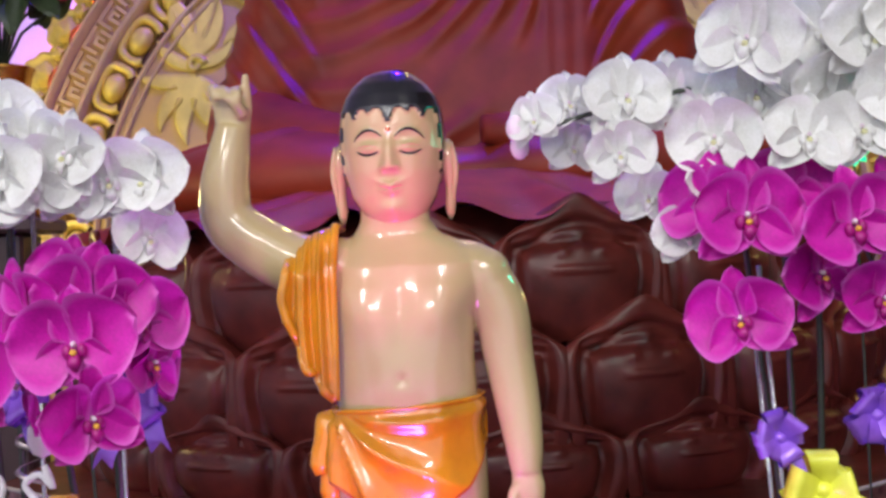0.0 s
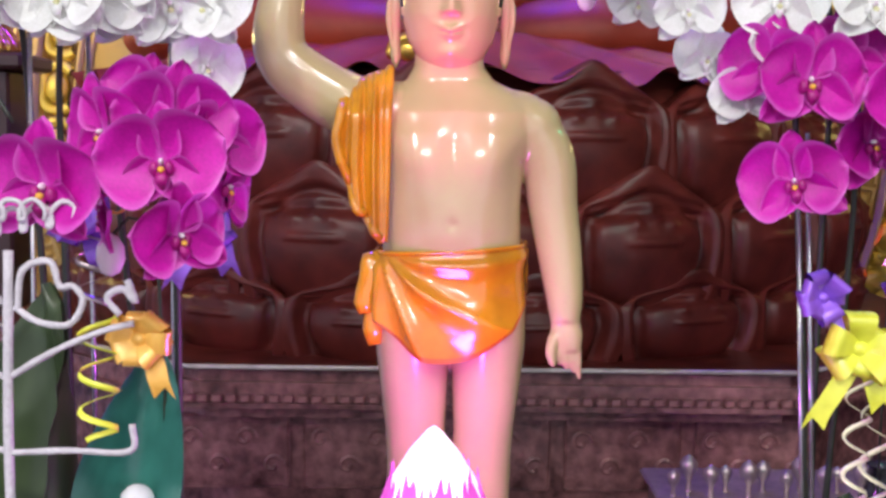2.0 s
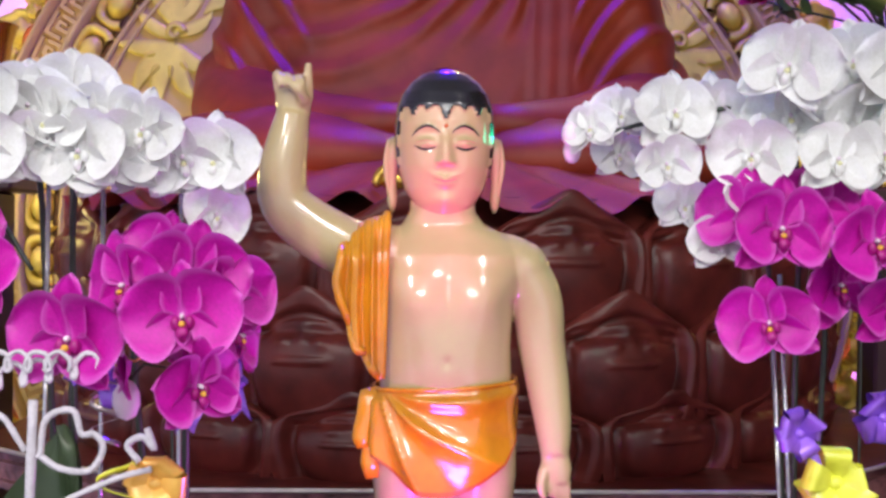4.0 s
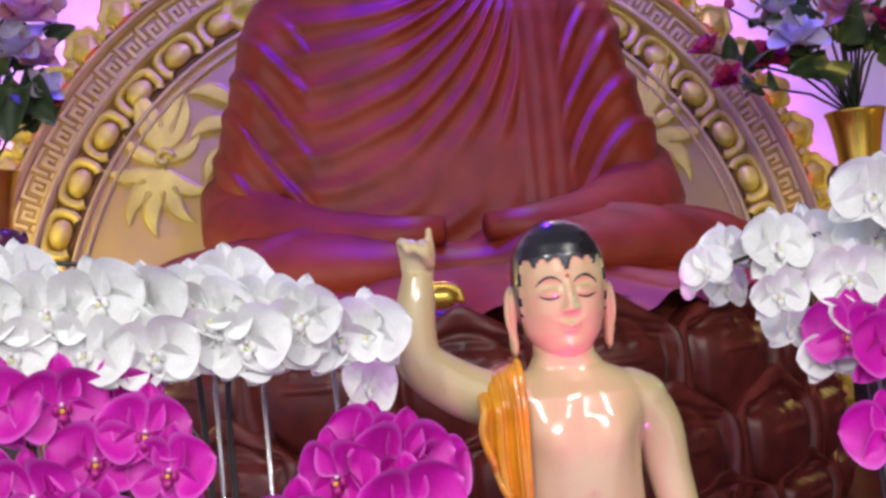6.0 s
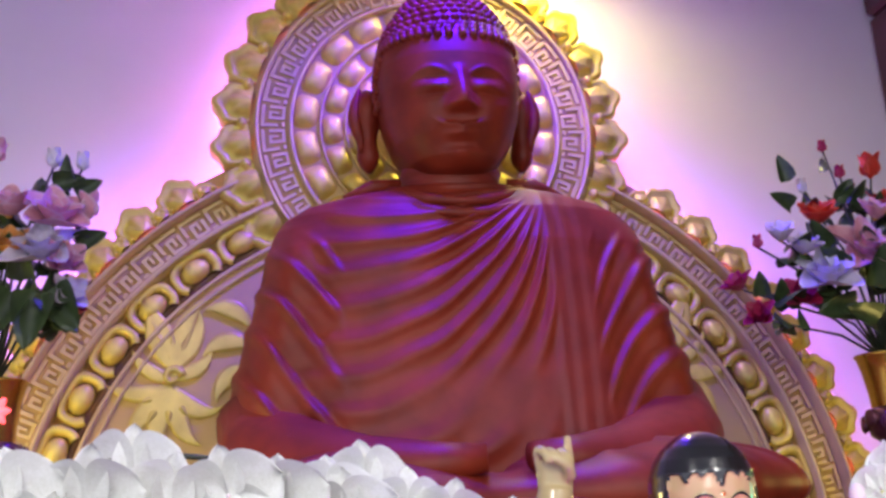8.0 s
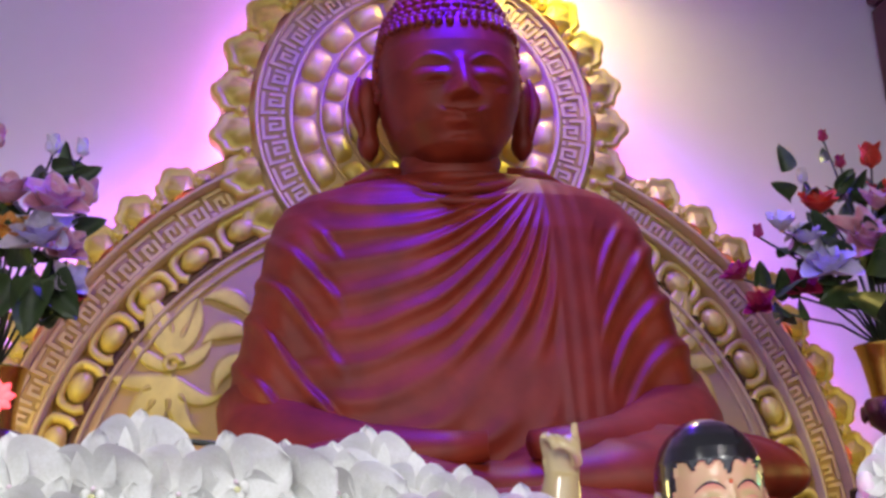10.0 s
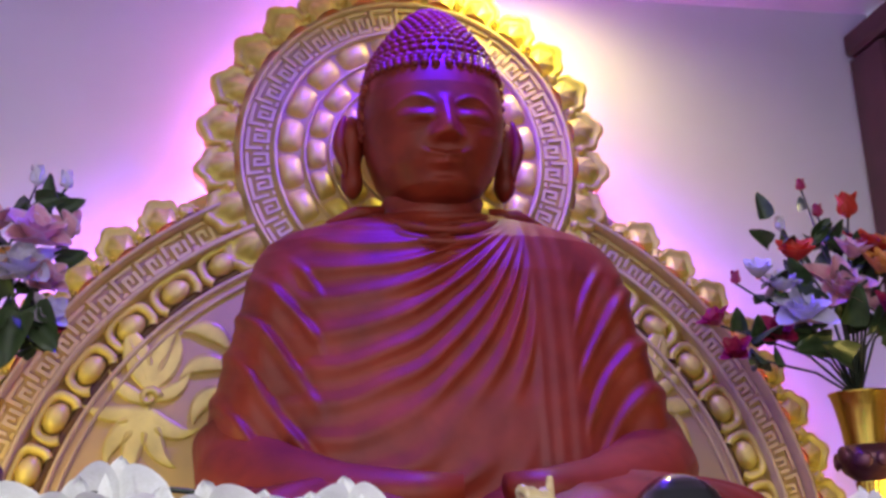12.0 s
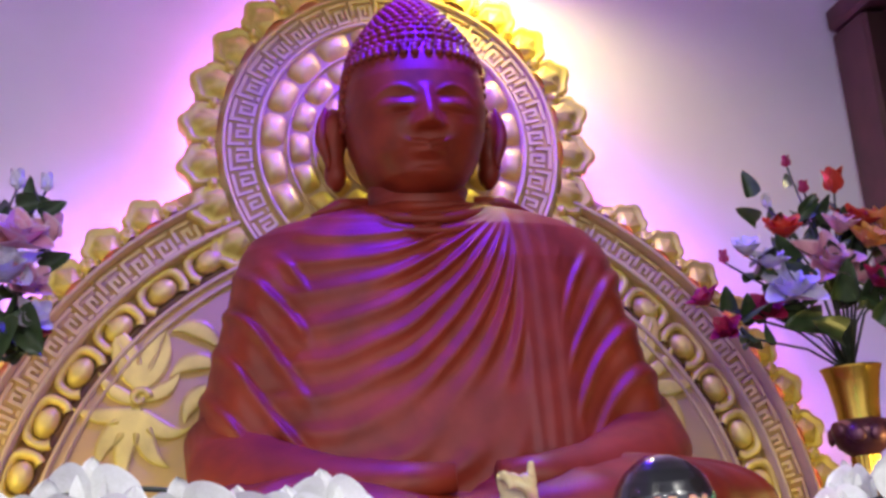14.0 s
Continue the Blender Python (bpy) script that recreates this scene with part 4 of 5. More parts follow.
def petal_mat(name, body, edge, vein, rough=0.45, trans=0.18):
    m = mat(name, body, rough, 0, 0.1, 40, 0.0004, 0.0, vein)
    n, l = m.node_tree.nodes, m.node_tree.links
    p = n["Principled BSDF"]
    src = p.inputs["Base Color"].links[0].from_socket
    at = n.new("ShaderNodeAttribute")
    at.attribute_name = "rim"
    r = n.new("ShaderNodeMapRange")
    r.inputs["From Min"].default_value, r.inputs["From Max"].default_value = 0.80, 1.0
    l.new(at.outputs["Fac"], r.inputs["Value"])
    mix = n.new("ShaderNodeMix")
    mix.data_type = "RGBA"
    l.new(r.outputs[0], mix.inputs["Factor"])
    l.new(src, mix.inputs["A"])
    mix.inputs["B"].default_value = (*edge, 1)
    oi = n.new("ShaderNodeObjectInfo")
    hsv = n.new("ShaderNodeHueSaturation")
    mr = n.new("ShaderNodeMapRange")
    mr.inputs["To Min"].default_value, mr.inputs["To Max"].default_value = 0.90, 1.06
    l.new(oi.outputs["Random"], mr.inputs["Value"])
    l.new(mr.outputs[0], hsv.inputs["Value"])
    l.new(mix.outputs["Result"], hsv.inputs["Color"])
    l.new(hsv.outputs[0], p.inputs["Base Color"])
    p.inputs["Transmission Weight"].default_value = 0.0
    tr = n.new("ShaderNodeBsdfTranslucent")
    l.new(hsv.outputs[0], tr.inputs["Color"])
    ms = n.new("ShaderNodeMixShader")
    ms.inputs[0].default_value = trans
    l.new(p.outputs[0], ms.inputs[1])
    l.new(tr.outputs[0], ms.inputs[2])
    l.new(ms.outputs[0], n["Material Output"].inputs["Surface"])
    return m


M_WHITE = petal_mat("white_petal", (0.92, 0.92, 0.87), (0.95, 0.95, 0.92), (0.94, 0.94, 0.90), 0.5, 0.30)
M_MAG = petal_mat("magenta_petal", (0.60, 0.005, 0.38), (0.76, 0.13, 0.62), (0.68, 0.008, 0.45))
M_PINK = petal_mat("pink_petal", (0.80, 0.35, 0.42), (0.85, 0.62, 0.66), (0.82, 0.45, 0.50))
M_LAV = petal_mat("lavender_petal", (0.72, 0.66, 0.78), (0.80, 0.74, 0.84), (0.78, 0.70, 0.80))
M_RED = petal_mat("red_petal", (0.62, 0.03, 0.02), (0.75, 0.10, 0.05), (0.70, 0.05, 0.02))
M_ORANGE = petal_mat("orange_petal", (0.80, 0.30, 0.05), (0.85, 0.45, 0.15), (0.82, 0.36, 0.08))
M_CRIM = petal_mat("crimson_petal", (0.38, 0.01, 0.06), (0.5, 0.04, 0.12), (0.45, 0.02, 0.1))
M_LEAF = mat("dark_leaf", (0.030, 0.055, 0.020), 0.4, 0, 0.35, 30, 0.001, 0.1, (0.055, 0.085, 0.030))
M_TEAL = mat("teal_leaf", (0.03, 0.16, 0.13), 0.35, 0, 0.3, 30, 0.001, 0.2, (0.05, 0.22, 0.18))
M_STEM = mat("green_stem", (0.035, 0.045, 0.03), 0.4, 0, 0.3, 60, 0.0)
M_ROD = mat("steel_rod", (0.5, 0.5, 0.52), 0.25, 0.9, 0.2, 60, 0.0)
M_LIPW = mat("yellow_lip", (0.75, 0.72, 0.25), 0.4, 0, 0.3, 90, 0.0, 0, (0.82, 0.82, 0.5))
M_LIPM = mat("dark_magenta_lip", (0.36, 0.004, 0.18), 0.4, 0, 0.3, 90, 0.0)
M_PALE = mat("pale_column", (0.85, 0.70, 0.80), 0.4, 0, 0.1, 90, 0.0)
M_YEL = mat("yellow_throat", (0.80, 0.42, 0.05), 0.4, 0, 0.2, 90, 0.0)


class Orchid:
    def __init__(self, material, lips, size):
        self.wide = [petal_mesh("petal", (0.50, 0.70, -0.16, w, 0.80), material) for w in (0.02, -0.03)]
        self.slim = [petal_mesh("sepal", (0.50, 0.34, -0.10, w, 0.62), material) for w in (0.02, -0.02)]
        s = Shape()
        s.ball((0, -0.055, 0.015), (0.020, 0.04, 0.024), 1, 10, 8)
        s.ball((-0.06, -0.045, -0.045), (0.04, 0.04, 0.06), 0, 10, 8)
        s.ball((0.06, -0.045, -0.045), (0.04, 0.04, 0.06), 0, 10, 8)
        s.ball((0, -0.085, -0.050), (0.030, 0.034, 0.028), 2, 8, 6)
        s.tube([(0, -0.06, -0.06), (0, -0.11, -0.13), (0, -0.08, -0.20)], [0.04, 0.055, 0.02], 0, 10, 0.5)
        s.tube([(0, 0.02, 0), (0, 0.12, -0.05), (0.0, 0.2, -0.02)], [0.02, 0.015, 0.015], 2, 6)
        self.heart = s.mesh("flower", lips)
        self.size = size

    def bloom(self, parent, p, tilt=0.0, turn=0.0, roll=0.0, k=1.0, rnd=random):
        f = part("flower", self.heart, None, parent)
        f.matrix_local = Matrix.Translation(p) @ Euler((radians(tilt), 0, radians(turn))).to_matrix().to_4x4() @ Matrix.Rotation(radians(roll), 4, "Y") @ Matrix.Scale(self.size * k, 4)
        for ang, kind in ((0, 0), (78, 1), (-78, 1), (132, 0), (-132, 0)):
            me = rnd.choice(self.wide if kind else self.slim)
            o = part("petal" if kind else "sepal", me, None, f)
            q = rnd.uniform(0.92, 1.06)
            o.matrix_local = Matrix.Rotation(radians(ang + rnd.uniform(-6, 6)), 4, "Y") @ Matrix.Rotation(radians(rnd.uniform(2, 16)), 4, "X") @ Matrix.Translation((0, 0.012 if not kind else -0.01, 0.01)) @ Matrix.Scale(q, 4)
        return f


WHITE = Orchid(M_WHITE, [M_WHITE, M_PALE, M_LIPW], 0.086)
MAGENTA = Orchid(M_MAG, [M_LIPM, M_PALE, M_YEL], 0.086)


def arc(p0, p1, rise, n=16):
    a, b = Vector(p0), Vector(p1)
    return [a.lerp(b, i / n) + Vector((0, 0, rise * math.sin(math.pi * i / n))) for i in range(n + 1)]


def orchid_plant(label, kind, foot, stems, flowers, group, buds=(), seed=1, turn0=0):
    """A potted orchid: stems that rise and arch, and a row of flowers along them."""
    rnd = random.Random(seed)
    th = thing("orchid_plant", label, "orchid", group)
    for path in stems:
        s = Shape()
        P = [Vector(q) for q in path]
        P = [P[0] * 2 - P[1]] + P + [P[-1] * 2 - P[-2]]
        pts = []
        for i in range(1, len(P) - 2):
            a, b, c, d = P[i - 1:i + 3]
            for j in range(8):
                t = j / 8
                pts.append(0.5 * ((2 * b) + (c - a) * t + (2 * a - 5 * b + 4 * c - d) * t * t + (3 * b - a - 3 * c + d) * t ** 3))
        pts.append(P[-2])
        s.tube(pts, [0.0036 - 0.0018 * i / len(pts) for i in range(len(pts))], 0, 8)
        part("stem", s, M_STEM, th)
    for row in flowers:
        x, y, z = row[:3]
        tilt = row[3] if len(row) > 3 else rnd.uniform(-12, 8)
        turn = row[4] if len(row) > 4 else turn0 + rnd.uniform(-22, 22)
        k = row[5] if len(row) > 5 else rnd.uniform(0.92, 1.05)
        kind.bloom(th, (x, y, z), tilt, turn, rnd.uniform(-14, 14), k, rnd)
    for x, y, z in buds:
        s = Shape()
        s.ball((x, y, z), (0.008, 0.008, 0.011), 0, 10, 8)
        part("bud", s, M_PALE, th)
    for a in (20, 150, 250, 320):
        s, rim = tepal(0.16, 0.06, -0.02, 0.004, 0.7, 0.002)
        o = part("leaf", s, M_LEAF, th)
        o.matrix_local = Matrix.Translation(foot) @ Matrix.Rotation(radians(a), 4, "Z") @ Matrix.Rotation(radians(82), 4, "X")
    s = Shape()
    s.tube([(foot[0], foot[1], z) for z in (-0.20, -0.19, -0.12, foot[2])], [0.045, 0.048, 0.055, 0.06], 0, 24)
    part("pot", s, M_PALE, th, "pale glazed pot")
    return th


def spread(rows, eye, y_from, y_to):
    """Moves points seen against the plane y_from out to the depth y_to, as the eye sees them."""
    k = (y_to - eye[1]) / (y_from - eye[1])
    return [(eye[0] + (x - eye[0]) * k, y_to, eye[2] + (z - eye[2]) * k) for x, z in rows]


left_white = [(-0.178, -0.065, 0.462, -5, -15), (-0.205, -0.075, 0.430, 10, 10), (-0.182, -0.050, 0.378, 5, 40, 0.8), (-0.235, -0.085, 0.487), (-0.262, -0.090, 0.450, -5, 12), (-0.285, -0.080, 0.492), (-0.300, -0.10, 0.446), (-0.330, -0.095, 0.490), (-0.345, -0.095, 0.500, -8, 10),
              (-0.352, -0.10, 0.462), (-0.385, -0.105, 0.505), (-0.378, -0.12, 0.448, 8, 8), (-0.420, -0.115, 0.512), (-0.432, -0.125, 0.468), (-0.462, -0.12, 0.505), (-0.492, -0.13, 0.472), (-0.520, -0.125, 0.512), (-0.552, -0.14, 0.478), (-0.575, -0.13, 0.515), (-0.61, -0.14, 0.49), (-0.315, -0.07, 0.515), (-0.238, -0.06, 0.44), (-0.49, -0.10, 0.53)]
left_white = [(r[0] - (0.024 if r[0] > -0.27 else 0.008), r[1], r[2] - (0.040 if r[0] > -0.30 else 0.036) * smooth01(0.42, 0.47, r[2]), *r[3:]) for r in left_white]
orchid_plant("tall white moth orchid in full bloom with yellow-throated flowers", WHITE, (-0.33, -0.02, -0.09), [[(-0.33, -0.02, -0.1), (-0.335, -0.02, 0.2), (-0.33, -0.03, 0.42), (-0.27, -0.05, 0.465), (-0.215, -0.045, 0.40)], [(-0.34, -0.02, -0.1), (-0.355, -0.03, 0.25), (-0.37, -0.05, 0.46), (-0.45, -0.08, 0.51), (-0.60, -0.11, 0.50)]],
             left_white, "orchids on the altar", seed=3, turn0=-5)

left_mag = [(-0.190, -0.228, 0.330, 0, 8, 1.05), (-0.189, -0.268, 0.304, 5, 5, 1.05), (-0.176, -0.282, 0.258, 8, 48, 0.95), (-0.270, -0.250, 0.286, 5, -12, 1.22), (-0.238, -0.225, 0.322, 0, -35), (-0.165, -0.215, 0.315, 0, 45), (-0.162, -0.200, 0.285, 5, 70, 0.9),
            (-0.228, -0.200, 0.302, 0, -50), (-0.212, -0.205, 0.342, -5, -10, 0.95), (-0.205, -0.190, 0.280, 5, 120, 0.9), (-0.243, -0.210, 0.268, 10, -70, 0.8)]
orchid_plant("magenta moth orchid with a drooping cluster of large flowers", MAGENTA, (-0.22, -0.10, -0.09), [[(-0.22, -0.1, -0.1), (-0.215, -0.12, 0.15), (-0.21, -0.15, 0.33), (-0.20, -0.18, 0.34), (-0.19, -0.18, 0.25)], [(-0.22, -0.1, -0.1), (-0.25, -0.13, 0.2), (-0.255, -0.16, 0.34), (-0.28, -0.18, 0.30)]],
             [(*f[:5], 0.90 * (f[5] if len(f) > 5 else 1.0)) for f in left_mag], "orchids on the altar", seed=5)
bud = thing("orchid_bud", "pale pink closed flower bud on a bent stalk", "bud", m=pose(-0.246, -0.19, 0.236))
s = Shape()
s.grid([[(r * math.cos(a), r * 0.8 * math.sin(a), z) for a in (2 * math.pi * j / 16 for j in range(16))] for r, z in ((0.001, -0.016), (0.007, -0.013), (0.0105, -0.004), (0.0100, 0.005), (0.006, 0.012), (0.001, 0.015))], 0, True)
part("bud", s, M_PALE, bud)
s = Shape()
s.tube([(0, 0, 0.012), (0.012, 0.004, 0.026), (0.030, 0.010, 0.022), (0.034, 0.014, -0.10), (0.030, 0.02, -0.436)], 0.0014, 0, 6)
part("stalk", s, M_STEM, bud)
far_mag = [(x - 0.035, y, z) for x, y, z in [(-0.40, -0.15, 0.345), (-0.445, -0.16, 0.322), (-0.36, -0.14, 0.362), (-0.425, -0.14, 0.392), (-0.48, -0.15, 0.395), (-0.50, -0.15, 0.34), (-0.34, -0.15, 0.33), (-0.385, -0.12, 0.385), (-0.46, -0.17, 0.28), (-0.395, -0.17, 0.29)]]
orchid_plant("magenta moth orchid with deep purple-red flowers in a dense cluster", MAGENTA, (-0.42, -0.04, -0.09), [[(-0.42, -0.04, -0.1), (-0.425, -0.06, 0.15), (-0.42, -0.1, 0.36), (-0.38, -0.11, 0.38), (-0.34, -0.12, 0.33)], [(-0.42, -0.04, -0.1), (-0.44, -0.08, 0.2), (-0.45, -0.12, 0.36), (-0.49, -0.13, 0.34)]],
             far_mag, "orchids on the altar", seed=8)

RE = (0.081, -0.972, 0.345)
right_mag = spread([(0.249, 0.366), (0.318, 0.358), (0.243, 0.299), (0.303, 0.325), (0.345, 0.306), (0.232, 0.376), (0.350, 0.365), (0.285, 0.384)], RE, -0.20, -0.06)
rt = ((0, 5, 1.1), (0, 8, 1.05), (5, -25, 1.0), (0, 30, 0.95), (0, 10, 0.95), (0, -35, 1.0), (0, 20, 1.0), (-15, 0, 0.95))
right_mag = [(x, y - (0.035 if i in (0, 1, 2) else 0), z, *rt[i]) for i, (x, y, z) in enumerate(right_mag)]
orchid_plant("magenta moth orchid with large veined flowers beside a white one", MAGENTA, (0.33, 0.03, -0.09), [[(0.335, 0.03, -0.1), (0.325, 0.02, 0.1), (0.305, 0.0, 0.28), (0.30, -0.02, 0.38), (0.36, -0.03, 0.40), (0.40, -0.03, 0.32)]], right_mag, "orchids on the altar", seed=11)

right_white = spread([(0.116, 0.441), (0.143, 0.424), (0.141, 0.455), (0.181, 0.455), (0.173, 0.415), (0.197, 0.385), (0.222, 0.358), (0.242, 0.424), (0.266, 0.490), (0.302, 0.475), (0.330, 0.450), (0.354, 0.489), (0.303, 0.420), (0.215, 0.460), (0.275, 0.455), (0.345, 0.425), (0.375, 0.455), (0.330, 0.500), (0.245, 0.395), (0.38, 0.50)], RE, -0.19, -0.07)
rk = (0.62, 0.66, 0.7, 0.95, 0.7, 0.72, 0.72, 0.9, 1.05, 1.1, 1.05, 1.1, 0.9, 0.9, 1.0, 1, 1, 1, 0.8, 1)
right_white = [(x, y + 0.014 * ((i * 7) % 4), z, (i * 37) % 22 - 12, (i * 53) % 60 - 30, rk[i]) for i, (x, y, z) in enumerate(right_white)]
orchid_plant("tall white moth orchid with an arching spray of open flowers", WHITE, (0.36, 0.06, -0.09), [[(0.35, 0.06, -0.1), (0.345, 0.05, 0.2), (0.335, 0.02, 0.42), (0.29, -0.02, 0.48), (0.2, -0.04, 0.47), (0.12, -0.05, 0.45)], [(0.36, 0.06, -0.1), (0.37, 0.04, 0.25), (0.37, 0.02, 0.5), (0.45, 0.0, 0.53)]],
             right_white, "orchids on the altar", buds=((0.105, -0.06, 0.452), (0.108, -0.05, 0.438)), seed=14)

# thin support rods among the stems
for x, y, x1, z1 in ((-0.30, -0.06, -0.30, 0.45), (-0.385, -0.09, -0.385, 0.46), (-0.235, -0.05, -0.235, 0.44), (-0.345, -0.08, -0.34, 0.45), (0.322, -0.03, 0.295, 0.30), (0.335, -0.02, 0.305, 0.33)):
    s = Shape()
    s.tube([(x, y, -0.2), (x1, y, z1)], 0.0022, 0, 8)
    tagged(part("support_rod", s, M_ROD), "thin steel support rod among the orchid stems", "rod", "orchid support rods")

# ---- vases and their bouquets ----
def lathe(name, pts, material, parent, label="", n=40, flute=0.0, k=0):
    s = Shape()
    s.grid([[(r * (1 + flute * math.cos(k * a)) * math.cos(a), r * (1 + flute * math.cos(k * a)) * math.sin(a), z) for a in (2 * math.pi * j / n for j in range(n))] for r, z in pts], 0, True)
    return part(name, s, material, parent, label)


def vase(m):
    th = thing("vase", "gold trumpet vase with a purple-brown carved rose band", "vase", "altar vases", m=m)
    lathe("neck", [(0.046, 0.19), (0.048, 0.22), (0.056, 0.27), (0.064, 0.30), (0.068, 0.305), (0.066, 0.308), (0.060, 0.30), (0.045, 0.22)], M_BRASS, th, "bright gold flared neck")
    lathe("band", [(0.030, 0.11), (0.055, 0.13), (0.064, 0.155), (0.058, 0.185), (0.045, 0.19)], M_BRONZE, th, "dark bronze band")
    rose = Shape()
    for i in range(5):
        t = i * 1.3
        rose.tube([(0.004 * i * math.cos(t + 0.5 * q), -0.010 + 0.0018 * i, 0.004 * i * math.sin(t + 0.5 * q)) for q in range(5)], 0.0045, 0, 6)
    rose.ball((0, -0.006, 0), (0.02, 0.008, 0.02), 0, 10, 6)
    me = rose.mesh("carved_rose", M_BRONZE)
    for i in range(9):
        a = 2 * math.pi * i / 9
        place("carved_rose", me, Matrix.Rotation(a, 4, "Z") @ Matrix.Translation((0, -0.060, 0.155 + 0.012 * (i % 2))), th)
    lathe("foot", [(0.0, 0.0), (0.062, 0.0), (0.064, 0.012), (0.050, 0.03), (0.034, 0.05), (0.030, 0.08), (0.031, 0.11)], M_BRASS, th, "fluted gold foot", 80, 0.05, 20)
    return th


M_BRASS = mat("vase_gold", (0.72, 0.45, 0.08), 0.22, 0.85, 0.15, 25, 0.0005)
M_BRONZE = mat("rose_bronze", (0.16, 0.055, 0.075), 0.3, 0.5, 0.3, 60, 0.001)

for x, y in ((0.985, 1.30), (-0.90, 1.25)):
    st = thing("side_stand", "dark wooden side stand beside the throne", "stand", "side stands")
    s = Shape()
    s.box((x - 0.09, y - 0.09, 0.445), (x + 0.09, y + 0.09, 0.475), 0, 0.006)
    part("top", s, M_DARK, st, smooth=False)
    s = Shape()
    s.box((x - 0.05, y - 0.05, -0.9), (x + 0.05, y + 0.05, 0.4448), 0, 0.006)
    part("body", s, M_DARK, st, smooth=False)
    vase(pose(x, y, 0.476))

CUPP = {}


def cup(parent, p, material, size, openness, n=6, tilt=0, turn=0):
    """A cup-shaped flower of n petals in two whorls, more or less open."""
    key = material.name
    if key not in CUPP:
        CUPP[key] = petal_mesh("petal", (0.62, 0.46, -0.16, 0.015, 0.62), material)
    h = Shape()
    h.ball((0, 0, 0.05), (0.09, 0.09, 0.10), 0, 10, 6)
    f = part("flower", h, material if openness < 40 else M_YEL, parent)
    f.matrix_local = Matrix.Translation(p) @ Euler((radians(tilt), 0, radians(turn))).to_matrix().to_4x4() @ Matrix.Scale(size, 4)
    for ring_ in range(2):
        for i in range(n // 2 + ring_):
            a = 360 * i / (n // 2 + ring_) + 40 * ring_
            o = part("petal", CUPP[key], None, f)
            o.matrix_local = Matrix.Rotation(radians(a), 4, "Z") @ Matrix.Translation((0, 0.05, 0)) @ Matrix.Rotation(radians(-(openness * (0.55 + 0.45 * ring_))), 4, "X") @ Matrix.Scale(0.9 + 0.12 * ring_, 4)
    if openness >= 50:
        for i in range(5):
            o = part("petal", CUPP[key], None, f)
            o.matrix_local = Matrix.Rotation(radians(72 * i + 15), 4, "Z") @ Matrix.Translation((0, 0.03, 0.04)) @ Matrix.Rotation(radians(-openness * 0.28), 4, "X") @ Matrix.Scale(0.62, 4)
    return f


def bouquet(label, foot, flowers, leaves, seed):
    rnd = random.Random(seed)
    th = thing("flower_arrangement", label, "flowers", "altar bouquets")
    for x, y, z, material, size, openness, tilt, turn in flowers:
        s = Shape()
        mid = (foot[0] + (x - foot[0]) * 0.35, foot[1] + (y - foot[1]) * 0.35, foot[2] + (z - foot[2]) * 0.6)
        s.tube([foot, mid, (x, y, z)], [0.0035, 0.003, 0.0025], 0, 6)
        part("stem", s, M_STEM, th)
        cup(th, (x, y, z), material, size, openness, 7, tilt, turn)
        for q in range(4):
            t = rnd.uniform(0.25, 0.9)
            b = Vector(mid).lerp(Vector((x, y, z)), t)
            o = part("leaf", LEAFM[rnd.randrange(2)], None, th)
            o.matrix_local = Matrix.Translation(b) @ Matrix.Rotation(radians(rnd.uniform(0, 360)), 4, "Z") @ Matrix.Rotation(radians(rnd.uniform(20, 100)), 4, "X") @ Matrix.Scale(rnd.uniform(0.45, 0.75), 4)
    for x, y, z, turn, tilt, k in leaves:
        o = part("leaf", LEAFM[0], None, th)
        o.matrix_local = Matrix.Translation((x, y, z)) @ Matrix.Rotation(radians(turn), 4, "Y") @ Matrix.Rotation(radians(tilt), 4, "X") @ Matrix.Scale(k * 0.75, 4)
    return th


